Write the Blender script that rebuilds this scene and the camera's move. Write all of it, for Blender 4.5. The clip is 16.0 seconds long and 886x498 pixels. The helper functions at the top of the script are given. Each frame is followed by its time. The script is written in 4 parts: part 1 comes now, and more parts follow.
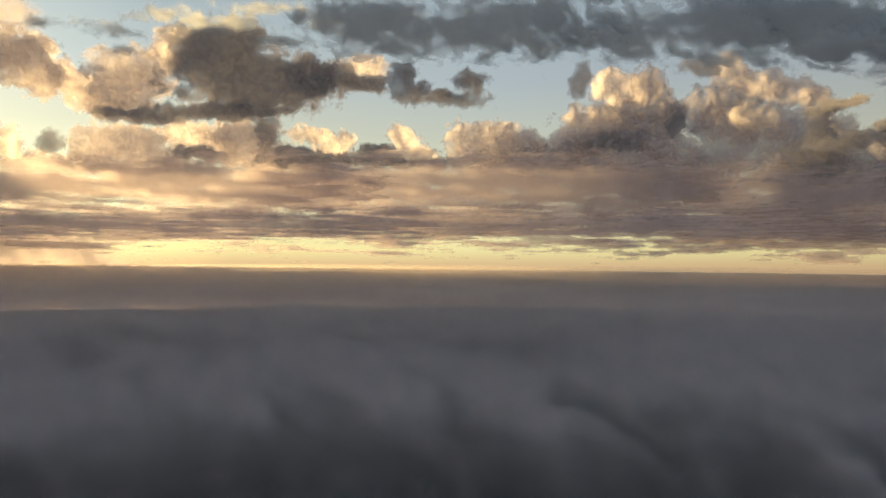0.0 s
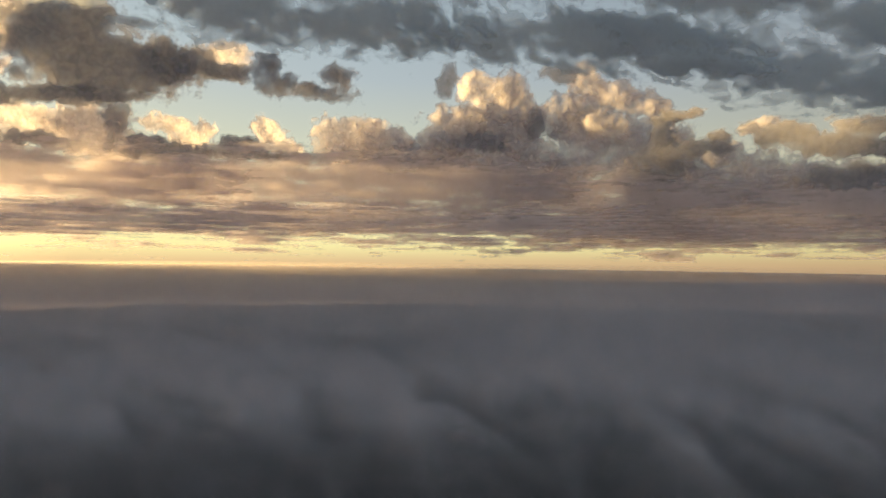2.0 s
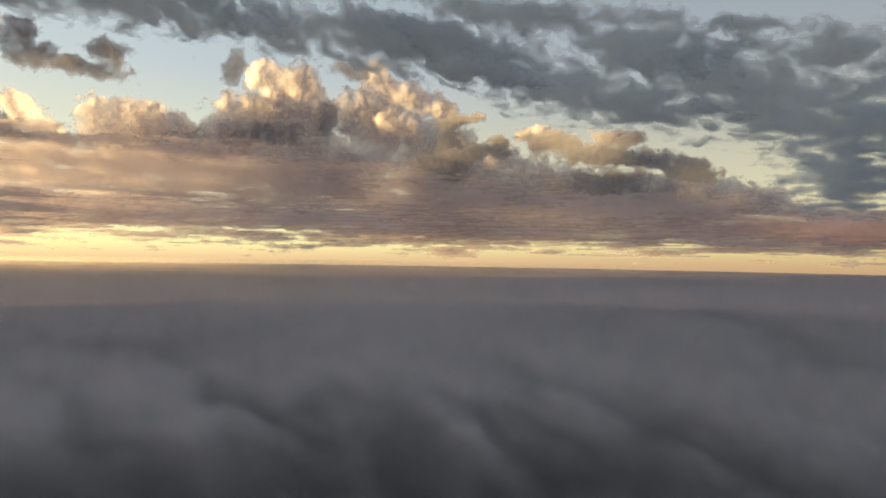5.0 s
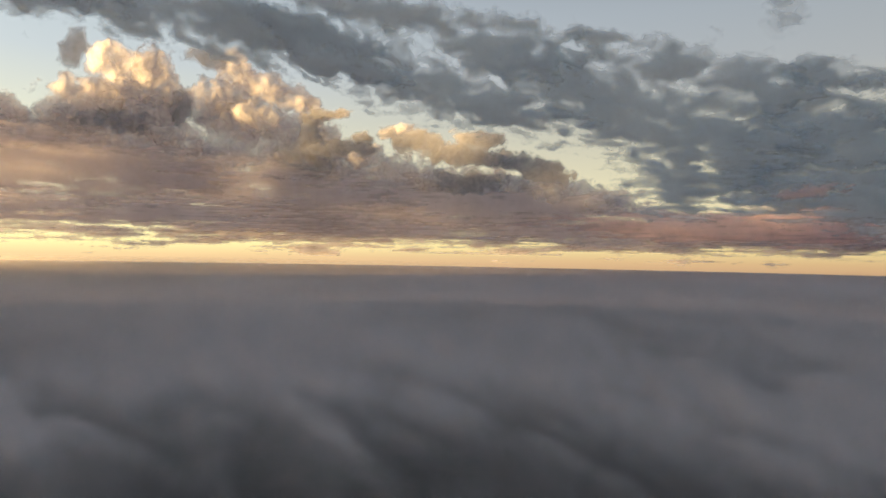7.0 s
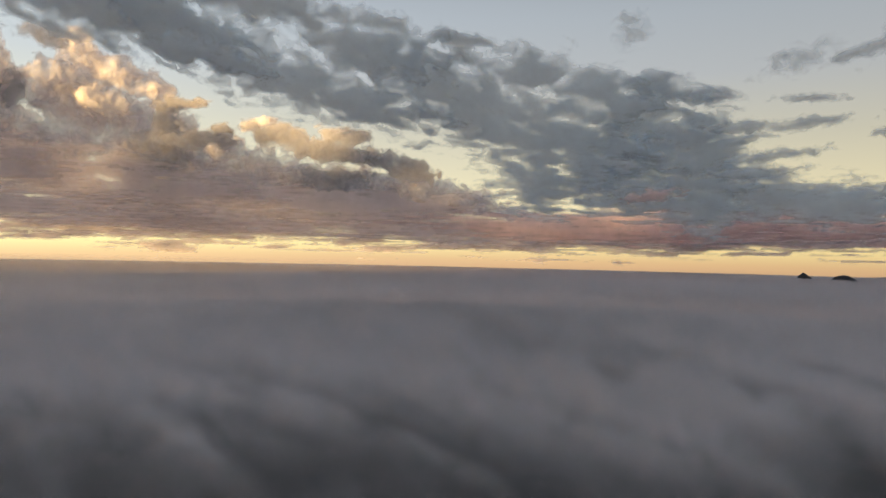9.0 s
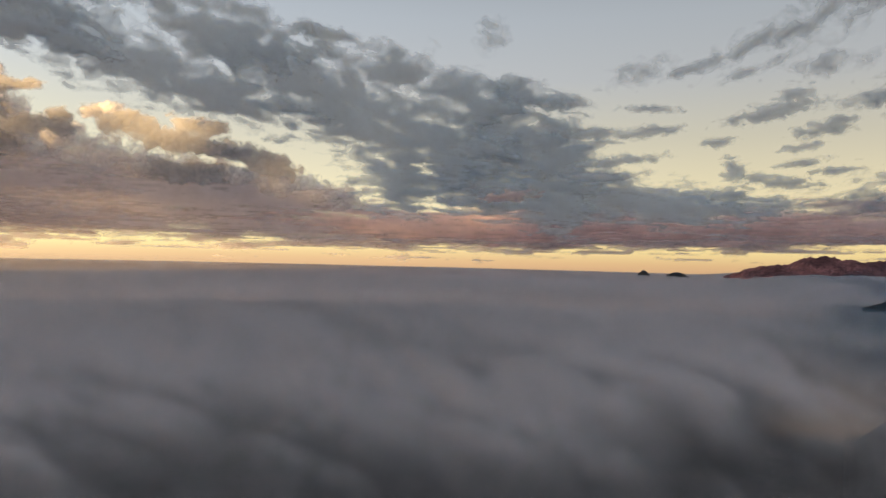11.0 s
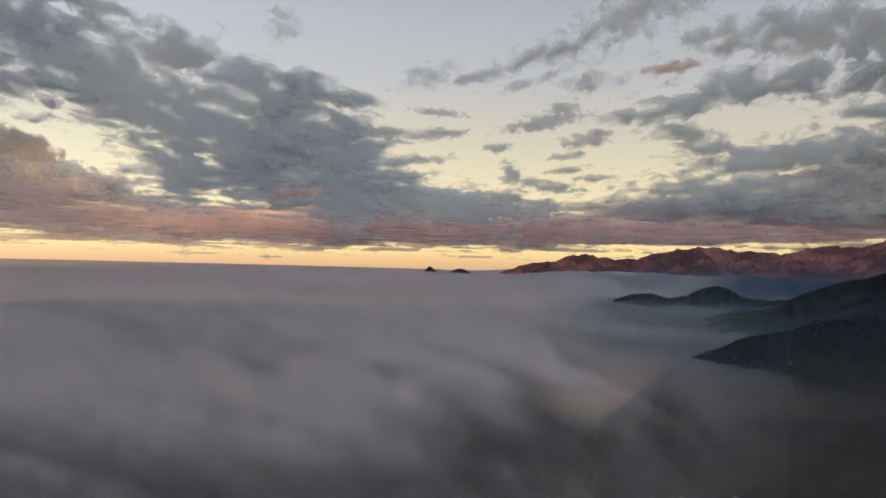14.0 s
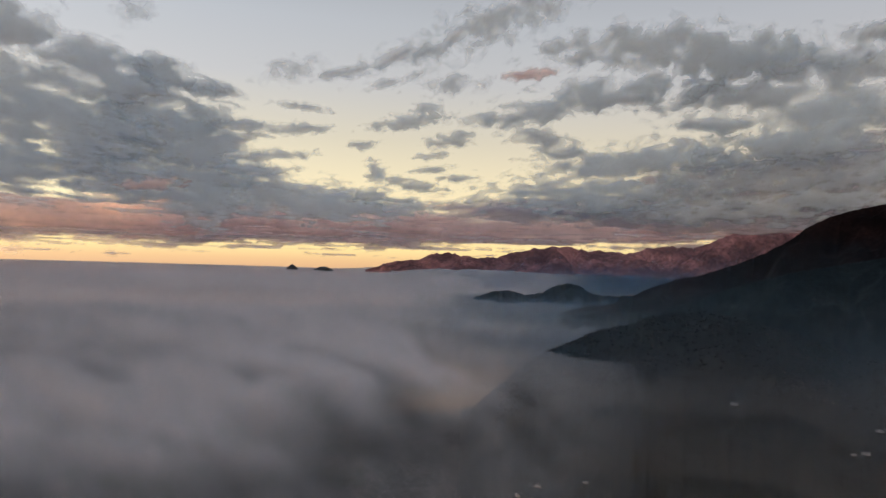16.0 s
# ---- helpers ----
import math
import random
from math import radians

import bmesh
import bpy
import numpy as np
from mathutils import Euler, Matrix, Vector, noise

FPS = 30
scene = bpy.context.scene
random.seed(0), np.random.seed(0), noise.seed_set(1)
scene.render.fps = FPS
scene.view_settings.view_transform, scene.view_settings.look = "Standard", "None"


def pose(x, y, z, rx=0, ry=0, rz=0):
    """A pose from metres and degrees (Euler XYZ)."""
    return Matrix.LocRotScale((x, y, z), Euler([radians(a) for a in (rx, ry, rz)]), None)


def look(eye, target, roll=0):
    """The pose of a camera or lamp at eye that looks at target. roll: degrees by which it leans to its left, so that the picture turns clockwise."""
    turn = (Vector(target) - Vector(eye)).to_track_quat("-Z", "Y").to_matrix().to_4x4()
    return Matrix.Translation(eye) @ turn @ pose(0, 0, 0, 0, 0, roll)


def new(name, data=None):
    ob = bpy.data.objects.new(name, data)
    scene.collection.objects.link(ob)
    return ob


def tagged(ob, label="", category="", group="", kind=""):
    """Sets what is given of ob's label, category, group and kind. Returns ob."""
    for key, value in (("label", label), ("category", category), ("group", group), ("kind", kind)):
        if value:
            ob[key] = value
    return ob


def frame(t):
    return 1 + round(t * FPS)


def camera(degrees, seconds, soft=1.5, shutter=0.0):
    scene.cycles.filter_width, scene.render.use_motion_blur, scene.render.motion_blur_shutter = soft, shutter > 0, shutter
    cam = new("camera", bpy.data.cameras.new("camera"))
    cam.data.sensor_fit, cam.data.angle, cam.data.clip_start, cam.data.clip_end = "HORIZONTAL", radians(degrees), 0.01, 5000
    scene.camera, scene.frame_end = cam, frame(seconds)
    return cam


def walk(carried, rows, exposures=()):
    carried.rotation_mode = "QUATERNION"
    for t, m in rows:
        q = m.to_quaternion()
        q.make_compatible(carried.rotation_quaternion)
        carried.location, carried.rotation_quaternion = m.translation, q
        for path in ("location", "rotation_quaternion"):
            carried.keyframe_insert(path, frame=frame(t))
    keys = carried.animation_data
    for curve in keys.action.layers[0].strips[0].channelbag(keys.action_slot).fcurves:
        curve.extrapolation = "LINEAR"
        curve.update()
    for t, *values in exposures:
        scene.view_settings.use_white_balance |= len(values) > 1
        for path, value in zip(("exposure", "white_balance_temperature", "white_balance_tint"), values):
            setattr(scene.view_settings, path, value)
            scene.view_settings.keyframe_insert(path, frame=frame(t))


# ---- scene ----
# ---------------- camera: a hovering drone that turns where it is ----------------
cam = camera(66.26, 16.0)
EYE = (0, 0, 400)
PATH = [
    (0.0, pose(0, -8.00, 400, 90.884, -0.370, 0.000)),
    (0.5, pose(0, -7.75, 400, 90.842, -0.467, -2.900)),
    (1.0, pose(0, -7.50, 400, 90.811, -0.478, -5.696)),
    (1.5, pose(0, -7.25, 400, 90.760, -0.569, -8.433)),
    (2.0, pose(0, -7.00, 400, 90.737, -0.567, -11.198)),
    (2.5, pose(0, -6.75, 400, 90.703, -0.587, -13.474)),
    (3.0, pose(0, -6.50, 400, 90.662, -0.649, -16.060)),
    (3.5, pose(0, -6.25, 400, 90.655, -0.706, -19.428)),
    (4.0, pose(0, -6.00, 400, 90.628, -0.736, -22.698)),
    (6.5, pose(0, -4.75, 400, 90.550, -1.038, -37.383)),
    (7.0, pose(0, -4.50, 400, 90.555, -1.005, -40.247)),
    (7.5, pose(0, -4.25, 400, 90.553, -1.102, -43.097)),
    (8.0, pose(0, -4.00, 400, 90.552, -1.110, -45.929)),
    (8.5, pose(0, -3.75, 400, 90.552, -1.144, -48.760)),
    (9.0, pose(0, -3.50, 400, 90.574, -1.257, -51.570)),
    (11.5, pose(0, -2.25, 400, 90.641, -1.477, -66.026)),
    (12.0, pose(0, -2.00, 400, 90.661, -1.523, -68.965)),
    (12.5, pose(0, -1.75, 400, 90.699, -1.596, -71.945)),
    (13.0, pose(0, -1.50, 400, 90.728, -1.637, -74.847)),
    (13.5, pose(0, -1.25, 400, 90.777, -1.681, -77.767)),
    (14.0, pose(0, -1.00, 400, 90.823, -1.703, -80.672)),
    (14.5, pose(0, -0.75, 400, 90.867, -1.726, -83.563)),
    (15.0, pose(0, -0.50, 400, 90.922, -1.832, -86.475)),
    (15.5, pose(0, -0.25, 400, 90.979, -1.862, -89.289)),
    (16.0, pose(0, 0.00, 400, 91.015, -1.933, -92.109)),
]
EXPOSURES = [(0, -0.04, 5750, 2), (4, 0.25, 5850, 3), (9, 0.60, 6050, 6), (12.5, 0.72, 6100, 8), (16, 0.92, 6200, 10)]
walk(cam, PATH, EXPOSURES)

# ---------------- sky and sun ----------------
SUN_AZ, SUN_EL = -73.0, 1.6          # degrees clockwise from +y, and above the horizon


def way(az, el):
    a, e = np.radians(az), np.radians(el)
    return np.stack([np.sin(a) * np.cos(e), np.cos(a) * np.cos(e), np.sin(e)], -1)


sun = new("sun", bpy.data.lights.new("sun", "SUN"))
sun.data.energy, sun.data.angle, sun.data.color = 17.0, radians(3.0), (1.0, 0.59, 0.21)
sun.matrix_world = look(tuple(way(SUN_AZ, SUN_EL) * 3000), (0, 0, 0))

world = bpy.data.worlds.new("sky")
scene.world = world
world.use_nodes = True
wn, wl = world.node_tree.nodes, world.node_tree.links
wn.clear()


def ramp(nodes, stops, interpolation="EASE"):
    r = nodes.new("ShaderNodeValToRGB")
    r.color_ramp.interpolation = interpolation
    e = r.color_ramp.elements
    while len(e) < len(stops):
        e.new(0.5)
    for k, (p, c) in enumerate(stops):
        e[k].position, e[k].color = p, (*c, 1) if len(c) == 3 else c
    return r


coord = wn.new("ShaderNodeTexCoord")
xyz = wn.new("ShaderNodeSeparateXYZ")
wl.new(coord.outputs["Generated"], xyz.inputs[0])
up = wn.new("ShaderNodeMapRange")    # -2 to 38 degrees above the horizon
up.inputs["From Min"].default_value, up.inputs["From Max"].default_value = math.sin(radians(-2)), math.sin(radians(38))
wl.new(xyz.outputs["Z"], up.inputs["Value"])
evening = ramp(wn, [(0.0, (0.60, 0.34, 0.22)), (0.046, (0.84, 0.56, 0.27)), (0.075, (1.0, 0.81, 0.36)), (0.16, (0.93, 0.82, 0.49)),
                    (0.32, (0.64, 0.60, 0.455)), (0.44, (0.50, 0.51, 0.495)), (0.56, (0.435, 0.465, 0.475)), (0.70, (0.32, 0.35, 0.37)), (1.0, (0.19, 0.215, 0.24))], "LINEAR")
wl.new(up.outputs[0], evening.inputs[0])
toward = wn.new("ShaderNodeVectorMath")
toward.operation = "DOT_PRODUCT"
wl.new(coord.outputs["Generated"], toward.inputs[0])
toward.inputs[1].default_value = tuple(way(-48, 1.0))
glow = ramp(wn, [(0.0, (0.54, 0.495, 0.50)), (0.15, (0.57, 0.53, 0.53)), (0.48, (0.70, 0.67, 0.69)), (0.80, (0.95, 0.94, 0.94)), (0.93, (1.1, 1.06, 1.0)), (1.0, (1.9, 1.75, 1.45))], "LINEAR")
half = wn.new("ShaderNodeMapRange")
half.inputs["From Min"].default_value, half.inputs["From Max"].default_value = -1, 1
wl.new(toward.outputs["Value"], half.inputs["Value"])
wl.new(half.outputs[0], glow.inputs[0])
lit = wn.new("ShaderNodeMix")
lit.data_type, lit.blend_type, lit.clamp_result = "RGBA", "MULTIPLY", False
lit.inputs["Factor"].default_value = 1
wl.new(evening.outputs[0], lit.inputs["A"])
wl.new(glow.outputs[0], lit.inputs["B"])
sky = wn.new("ShaderNodeTexSky")
sky.sky_type, sky.sun_disc = "NISHITA", False
sky.sun_elevation, sky.sun_rotation = radians(SUN_EL), radians(SUN_AZ)
back_a, back_b, both, out = (wn.new("ShaderNode" + k) for k in ("Background", "Background", "AddShader", "OutputWorld"))
back_a.inputs["Strength"].default_value, back_b.inputs["Strength"].default_value = 1.0, 0.02
wl.new(lit.outputs["Result"], back_a.inputs["Color"])
wl.new(sky.outputs[0], back_b.inputs["Color"])
wl.new(back_a.outputs[0], both.inputs[0])
wl.new(back_b.outputs[0], both.inputs[1])
wl.new(both.outputs[0], out.inputs["Surface"])
scene.cycles.transparent_max_bounces = 32


# ---------------- noise ----------------
def hashed(i, j, seed):
    h = (i.astype(np.int64) * 374761393 + j.astype(np.int64) * 668265263 + seed * 974634777) & 0xFFFFFFFF
    h = ((h ^ (h >> 13)) * 1274126177) & 0xFFFFFFFF
    return ((h ^ (h >> 16)) & 0xFFFFFF) / float(0x1000000)


def gnoise(x, y, seed):
    """Gradient noise, about -0.7 to 0.7."""
    i, j = np.floor(x), np.floor(y)
    u, v = x - i, y - j
    su, sv = u * u * u * (u * (u * 6 - 15) + 10), v * v * v * (v * (v * 6 - 15) + 10)

    def corner(a, b):
        t = hashed(i + a, j + b, seed) * 2 * np.pi
        return np.cos(t) * (u - a) + np.sin(t) * (v - b)
    n0 = corner(0, 0) * (1 - su) + corner(1, 0) * su
    n1 = corner(0, 1) * (1 - su) + corner(1, 1) * su
    return n0 * (1 - sv) + n1 * sv


def fbm(x, y, seed, octaves=5, gain=0.5):
    total, a = np.zeros_like(x), 1.0
    for k in range(octaves):
        total += a * gnoise(x * 2 ** k + 17.3 * k, y * 2 ** k - 9.1 * k, seed + k)
        a *= gain
    return total


def lumps(x, y, seed, octaves=4, gain=0.5):
    """Rounded billows, 0 to about 1."""
    total, a, whole = np.zeros_like(x), 1.0, 0.0
    for k in range(octaves):
        px, py = x * 2 ** k + 5.7 * k, y * 2 ** k + 3.1 * k
        i, j = np.floor(px), np.floor(py)
        near = np.full_like(x, 9.0)
        for di in (-1, 0, 1):
            for dj in (-1, 0, 1):
                cx = i + di + 0.15 + 0.7 * hashed(i + di, j + dj, seed + 2 * k)
                cy = j + dj + 0.15 + 0.7 * hashed(i + di, j + dj, seed + 2 * k + 1)
                near = np.minimum(near, (px - cx) ** 2 + (py - cy) ** 2)
        total += a * np.sqrt(np.clip(1 - near, 0, 1))
        whole += a
        a *= gain
    return total / whole


def blurred(a, k):
    """A running mean over 2k+1 cells each way, twice."""
    for axis in (0, 1, 0, 1):
        pad = [(k + 1, k) if i == axis else (0, 0) for i in (0, 1)]
        c = np.cumsum(np.pad(a, pad, mode="edge"), axis)
        n = c.shape[axis]
        a = (np.take(c, range(2 * k + 1, n), axis) - np.take(c, range(0, n - 2 * k - 1), axis)) / (2 * k + 1)
    return a


def smooth(lo, hi, x):
    t = np.clip((x - lo) / float(hi - lo), 0, 1)
    return t * t * (3 - 2 * t)


# ---------------- materials ----------------
def material(name):
    m = bpy.data.materials.new(name)
    m.use_nodes = True
    m.node_tree.nodes.clear()
    return m, m.node_tree.nodes, m.node_tree.links


def vapour(name, colour, through_share, grain, fray, relief=0.0):
    """Cloud: scatters light to both sides, and thins out where the density that the mesh carries runs low."""
    m, n, l = material(name)
    att = n.new("ShaderNodeAttribute")
    att.attribute_name = "cover"
    obj = n.new("ShaderNodeTexCoord")
    tex = n.new("ShaderNodeTexNoise")
    tex.inputs["Scale"].default_value, tex.inputs["Detail"].default_value, tex.inputs["Roughness"].default_value = grain, 4, 0.6
    l.new(obj.outputs["Object"], tex.inputs["Vector"])
    shift = n.new("ShaderNodeMath")
    shift.operation = "MULTIPLY_ADD"
    l.new(tex.outputs[0], shift.inputs[0])
    shift.inputs[1].default_value, shift.inputs[2].default_value = 2 * fray, -fray
    window = n.new("ShaderNodeMath")          # no fray where the density is 0 or 1
    window.operation = "MULTIPLY"
    edge = n.new("ShaderNodeMapRange")
    edge.inputs["From Max"].default_value = 0.35
    l.new(att.outputs["Fac"], edge.inputs["Value"])
    l.new(shift.outputs[0], window.inputs[0])
    l.new(edge.outputs[0], window.inputs[1])
    add = n.new("ShaderNodeMath")
    add.use_clamp = True
    l.new(att.outputs["Fac"], add.inputs[0])
    l.new(window.outputs[0], add.inputs[1])
    # base colour with a faint mottle
    mott = n.new("ShaderNodeTexNoise")
    mott.inputs["Scale"].default_value, mott.inputs["Detail"].default_value = grain * 0.3, 3
    l.new(obj.outputs["Object"], mott.inputs["Vector"])
    col = ramp(n, [(0.3, tuple(c * 0.9 for c in colour)), (0.7, colour)])
    l.new(mott.outputs[0], col.inputs[0])
    dif, tra, mix, clear, final, o = (n.new("ShaderNode" + k) for k in ("BsdfDiffuse", "BsdfTranslucent", "MixShader", "BsdfTransparent", "MixShader", "OutputMaterial"))
    l.new(col.outputs[0], dif.inputs["Color"])
    l.new(col.outputs[0], tra.inputs["Color"])
    if relief:                                # small billows
        knob = n.new("ShaderNodeTexNoise")
        knob.inputs["Scale"].default_value, knob.inputs["Detail"].default_value, knob.inputs["Roughness"].default_value = grain * 0.55, 4, 0.6
        l.new(obj.outputs["Object"], knob.inputs["Vector"])
        bp = n.new("ShaderNodeBump")
        bp.inputs["Strength"].default_value, bp.inputs["Distance"].default_value = 1.0, relief
        l.new(knob.outputs[0], bp.inputs["Height"])
        l.new(bp.outputs[0], dif.inputs["Normal"])
        l.new(bp.outputs[0], tra.inputs["Normal"])
    mix.inputs[0].default_value = through_share
    l.new(dif.outputs[0], mix.inputs[1])
    l.new(tra.outputs[0], mix.inputs[2])
    l.new(add.outputs[0], final.inputs[0])
    l.new(clear.outputs[0], final.inputs[1])
    l.new(mix.outputs[0], final.inputs[2])
    l.new(final.outputs[0], o.inputs["Surface"])
    return m


def woods(name, low, high, scale, bump=0.6):
    """Forest seen from afar: dark greens, broken by paler clearings and bare rock."""
    m, n, l = material(name)
    obj = n.new("ShaderNodeTexCoord")
    big, fine = n.new("ShaderNodeTexNoise"), n.new("ShaderNodeTexNoise")
    for tex, s in ((big, scale), (fine, scale * 9)):
        tex.inputs["Scale"].default_value, tex.inputs["Detail"].default_value = s, 5
        l.new(obj.outputs["Object"], tex.inputs["Vector"])
    c1 = ramp(n, [(0.35, low), (0.75, high)])
    l.new(big.outputs[0], c1.inputs[0])
    c2 = ramp(n, [(0.3, (0.6, 0.6, 0.6)), (0.7, (1.2, 1.2, 1.2))])
    l.new(fine.outputs[0], c2.inputs[0])
    mul = n.new("ShaderNodeMix")
    mul.data_type, mul.blend_type = "RGBA", "MULTIPLY"
    mul.inputs["Factor"].default_value = 1
    l.new(c1.outputs[0], mul.inputs["A"])
    l.new(c2.outputs[0], mul.inputs["B"])
    bp = n.new("ShaderNodeBump")
    bp.inputs["Strength"].default_value, bp.inputs["Distance"].default_value = bump, 8
    l.new(fine.outputs[0], bp.inputs["Height"])
    b, o = n.new("ShaderNodeBsdfPrincipled"), n.new("ShaderNodeOutputMaterial")
    b.inputs["Roughness"].default_value = 0.95
    b.inputs["Specular IOR Level"].default_value = 0.03
    l.new(mul.outputs["Result"], b.inputs["Base Color"])
    l.new(bp.outputs[0], b.inputs["Normal"])
    l.new(b.outputs[0], o.inputs["Surface"])
    return m


CUMULUS = vapour("cumulus_vapour", (0.76, 0.74, 0.785), 0.40, 0.03, 0.09, 1.5)
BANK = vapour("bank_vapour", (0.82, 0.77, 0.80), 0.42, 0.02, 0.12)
DECK = vapour("blue_grey_vapour", (0.70, 0.775, 0.855), 0.45, 0.02, 0.15)
# Shade of the unlit cloud parts put into a darker grey.
SHADED = vapour("shaded_cumulus_vapour", (0.52, 0.53, 0.59), 0.14, 0.02, 0.2)
MAUVE = vapour("mauve_grey_vapour", (0.66, 0.62, 0.68), 0.42, 0.02, 0.15)
# Paler copy for the sunlit heads and folds, brightness put into the colour.
WHITE = vapour("sunlit_white_vapour", (0.92, 0.89, 0.89), 0.45, 0.03, 0.09, 1.5)
# Reddened low sunlight put into the vapour's pink colour.
ROSE_LIT = vapour("sunset_pink_vapour", (0.86, 0.68, 0.68), 0.42, 0.02, 0.15)
FOG = vapour("fog_vapour", (0.93, 0.865, 0.868), 0.25, 0.006, 0.008)
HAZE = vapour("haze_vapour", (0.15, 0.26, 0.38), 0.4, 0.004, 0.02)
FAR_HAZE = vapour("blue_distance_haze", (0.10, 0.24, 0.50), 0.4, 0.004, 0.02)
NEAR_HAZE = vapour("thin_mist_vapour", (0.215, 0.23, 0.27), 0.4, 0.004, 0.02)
GLOW_HAZE = vapour("sunset_haze_vapour", (0.97, 0.90, 0.76), 0.9, 0.002, 0.02)
# Red of the evening sun put into the far slopes' base colour.
FAR_WOODS = woods("evening_red_mountainside", (0.15, 0.072, 0.075), (0.45, 0.20, 0.19), 0.006)
ROCK = woods("grey_rock", (0.05, 0.055, 0.065), (0.10, 0.10, 0.115), 0.02)
GROUND_WOODS = woods("valley_woods", (0.02, 0.022, 0.022), (0.04, 0.04, 0.038), 0.012, 0.2)
# Faint red sunlight on the great mountain, mixed into its dark base colour.
TOP_WOODS = woods("sunset_red_slope", (0.005, 0.0035, 0.004), (0.018, 0.009, 0.009), 0.008, 0.3)
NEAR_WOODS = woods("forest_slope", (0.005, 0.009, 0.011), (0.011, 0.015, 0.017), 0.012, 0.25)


# ---------------- meshes ----------------
def grid_mesh(name, sheets, mat):
    """One mesh out of several grids of points (rows, columns, 3) with their densities; faces with no density are left out."""
    verts, faces, dens, at = [], [], [], 0
    for pts, d in sheets:
        r, c = d.shape
        ids = np.arange(r * c).reshape(r, c)
        quads = np.stack([ids[:-1, :-1], ids[:-1, 1:], ids[1:, 1:], ids[1:, :-1]], -1).reshape(-1, 4)
        f = d.ravel()
        quads = quads[f[quads].max(1) > 0.004]
        used, inv = np.unique(quads, return_inverse=True)
        verts.append(pts.reshape(-1, 3)[used])
        dens.append(f[used])
        faces.append(inv.reshape(-1, 4) + at)
        at += len(used)
    v, q, d = np.concatenate(verts), np.concatenate(faces), np.concatenate(dens)
    me = bpy.data.meshes.new(name)
    me.vertices.add(len(v))
    me.vertices.foreach_set("co", v.astype(np.float32).ravel())
    me.loops.add(q.size)
    me.loops.foreach_set("vertex_index", q.astype(np.int32).ravel())
    me.polygons.add(len(q))
    me.polygons.foreach_set("loop_start", np.arange(0, q.size, 4, dtype=np.int32))
    me.update(calc_edges=True)
    me.polygons.foreach_set("use_smooth", np.ones(len(q), bool))
    a = me.attributes.new("cover", "FLOAT", "POINT")
    a.data.foreach_set("value", d.astype(np.float32))
    me.materials.append(mat)
    me.validate()
    return me


EYE_V = np.array(EYE)


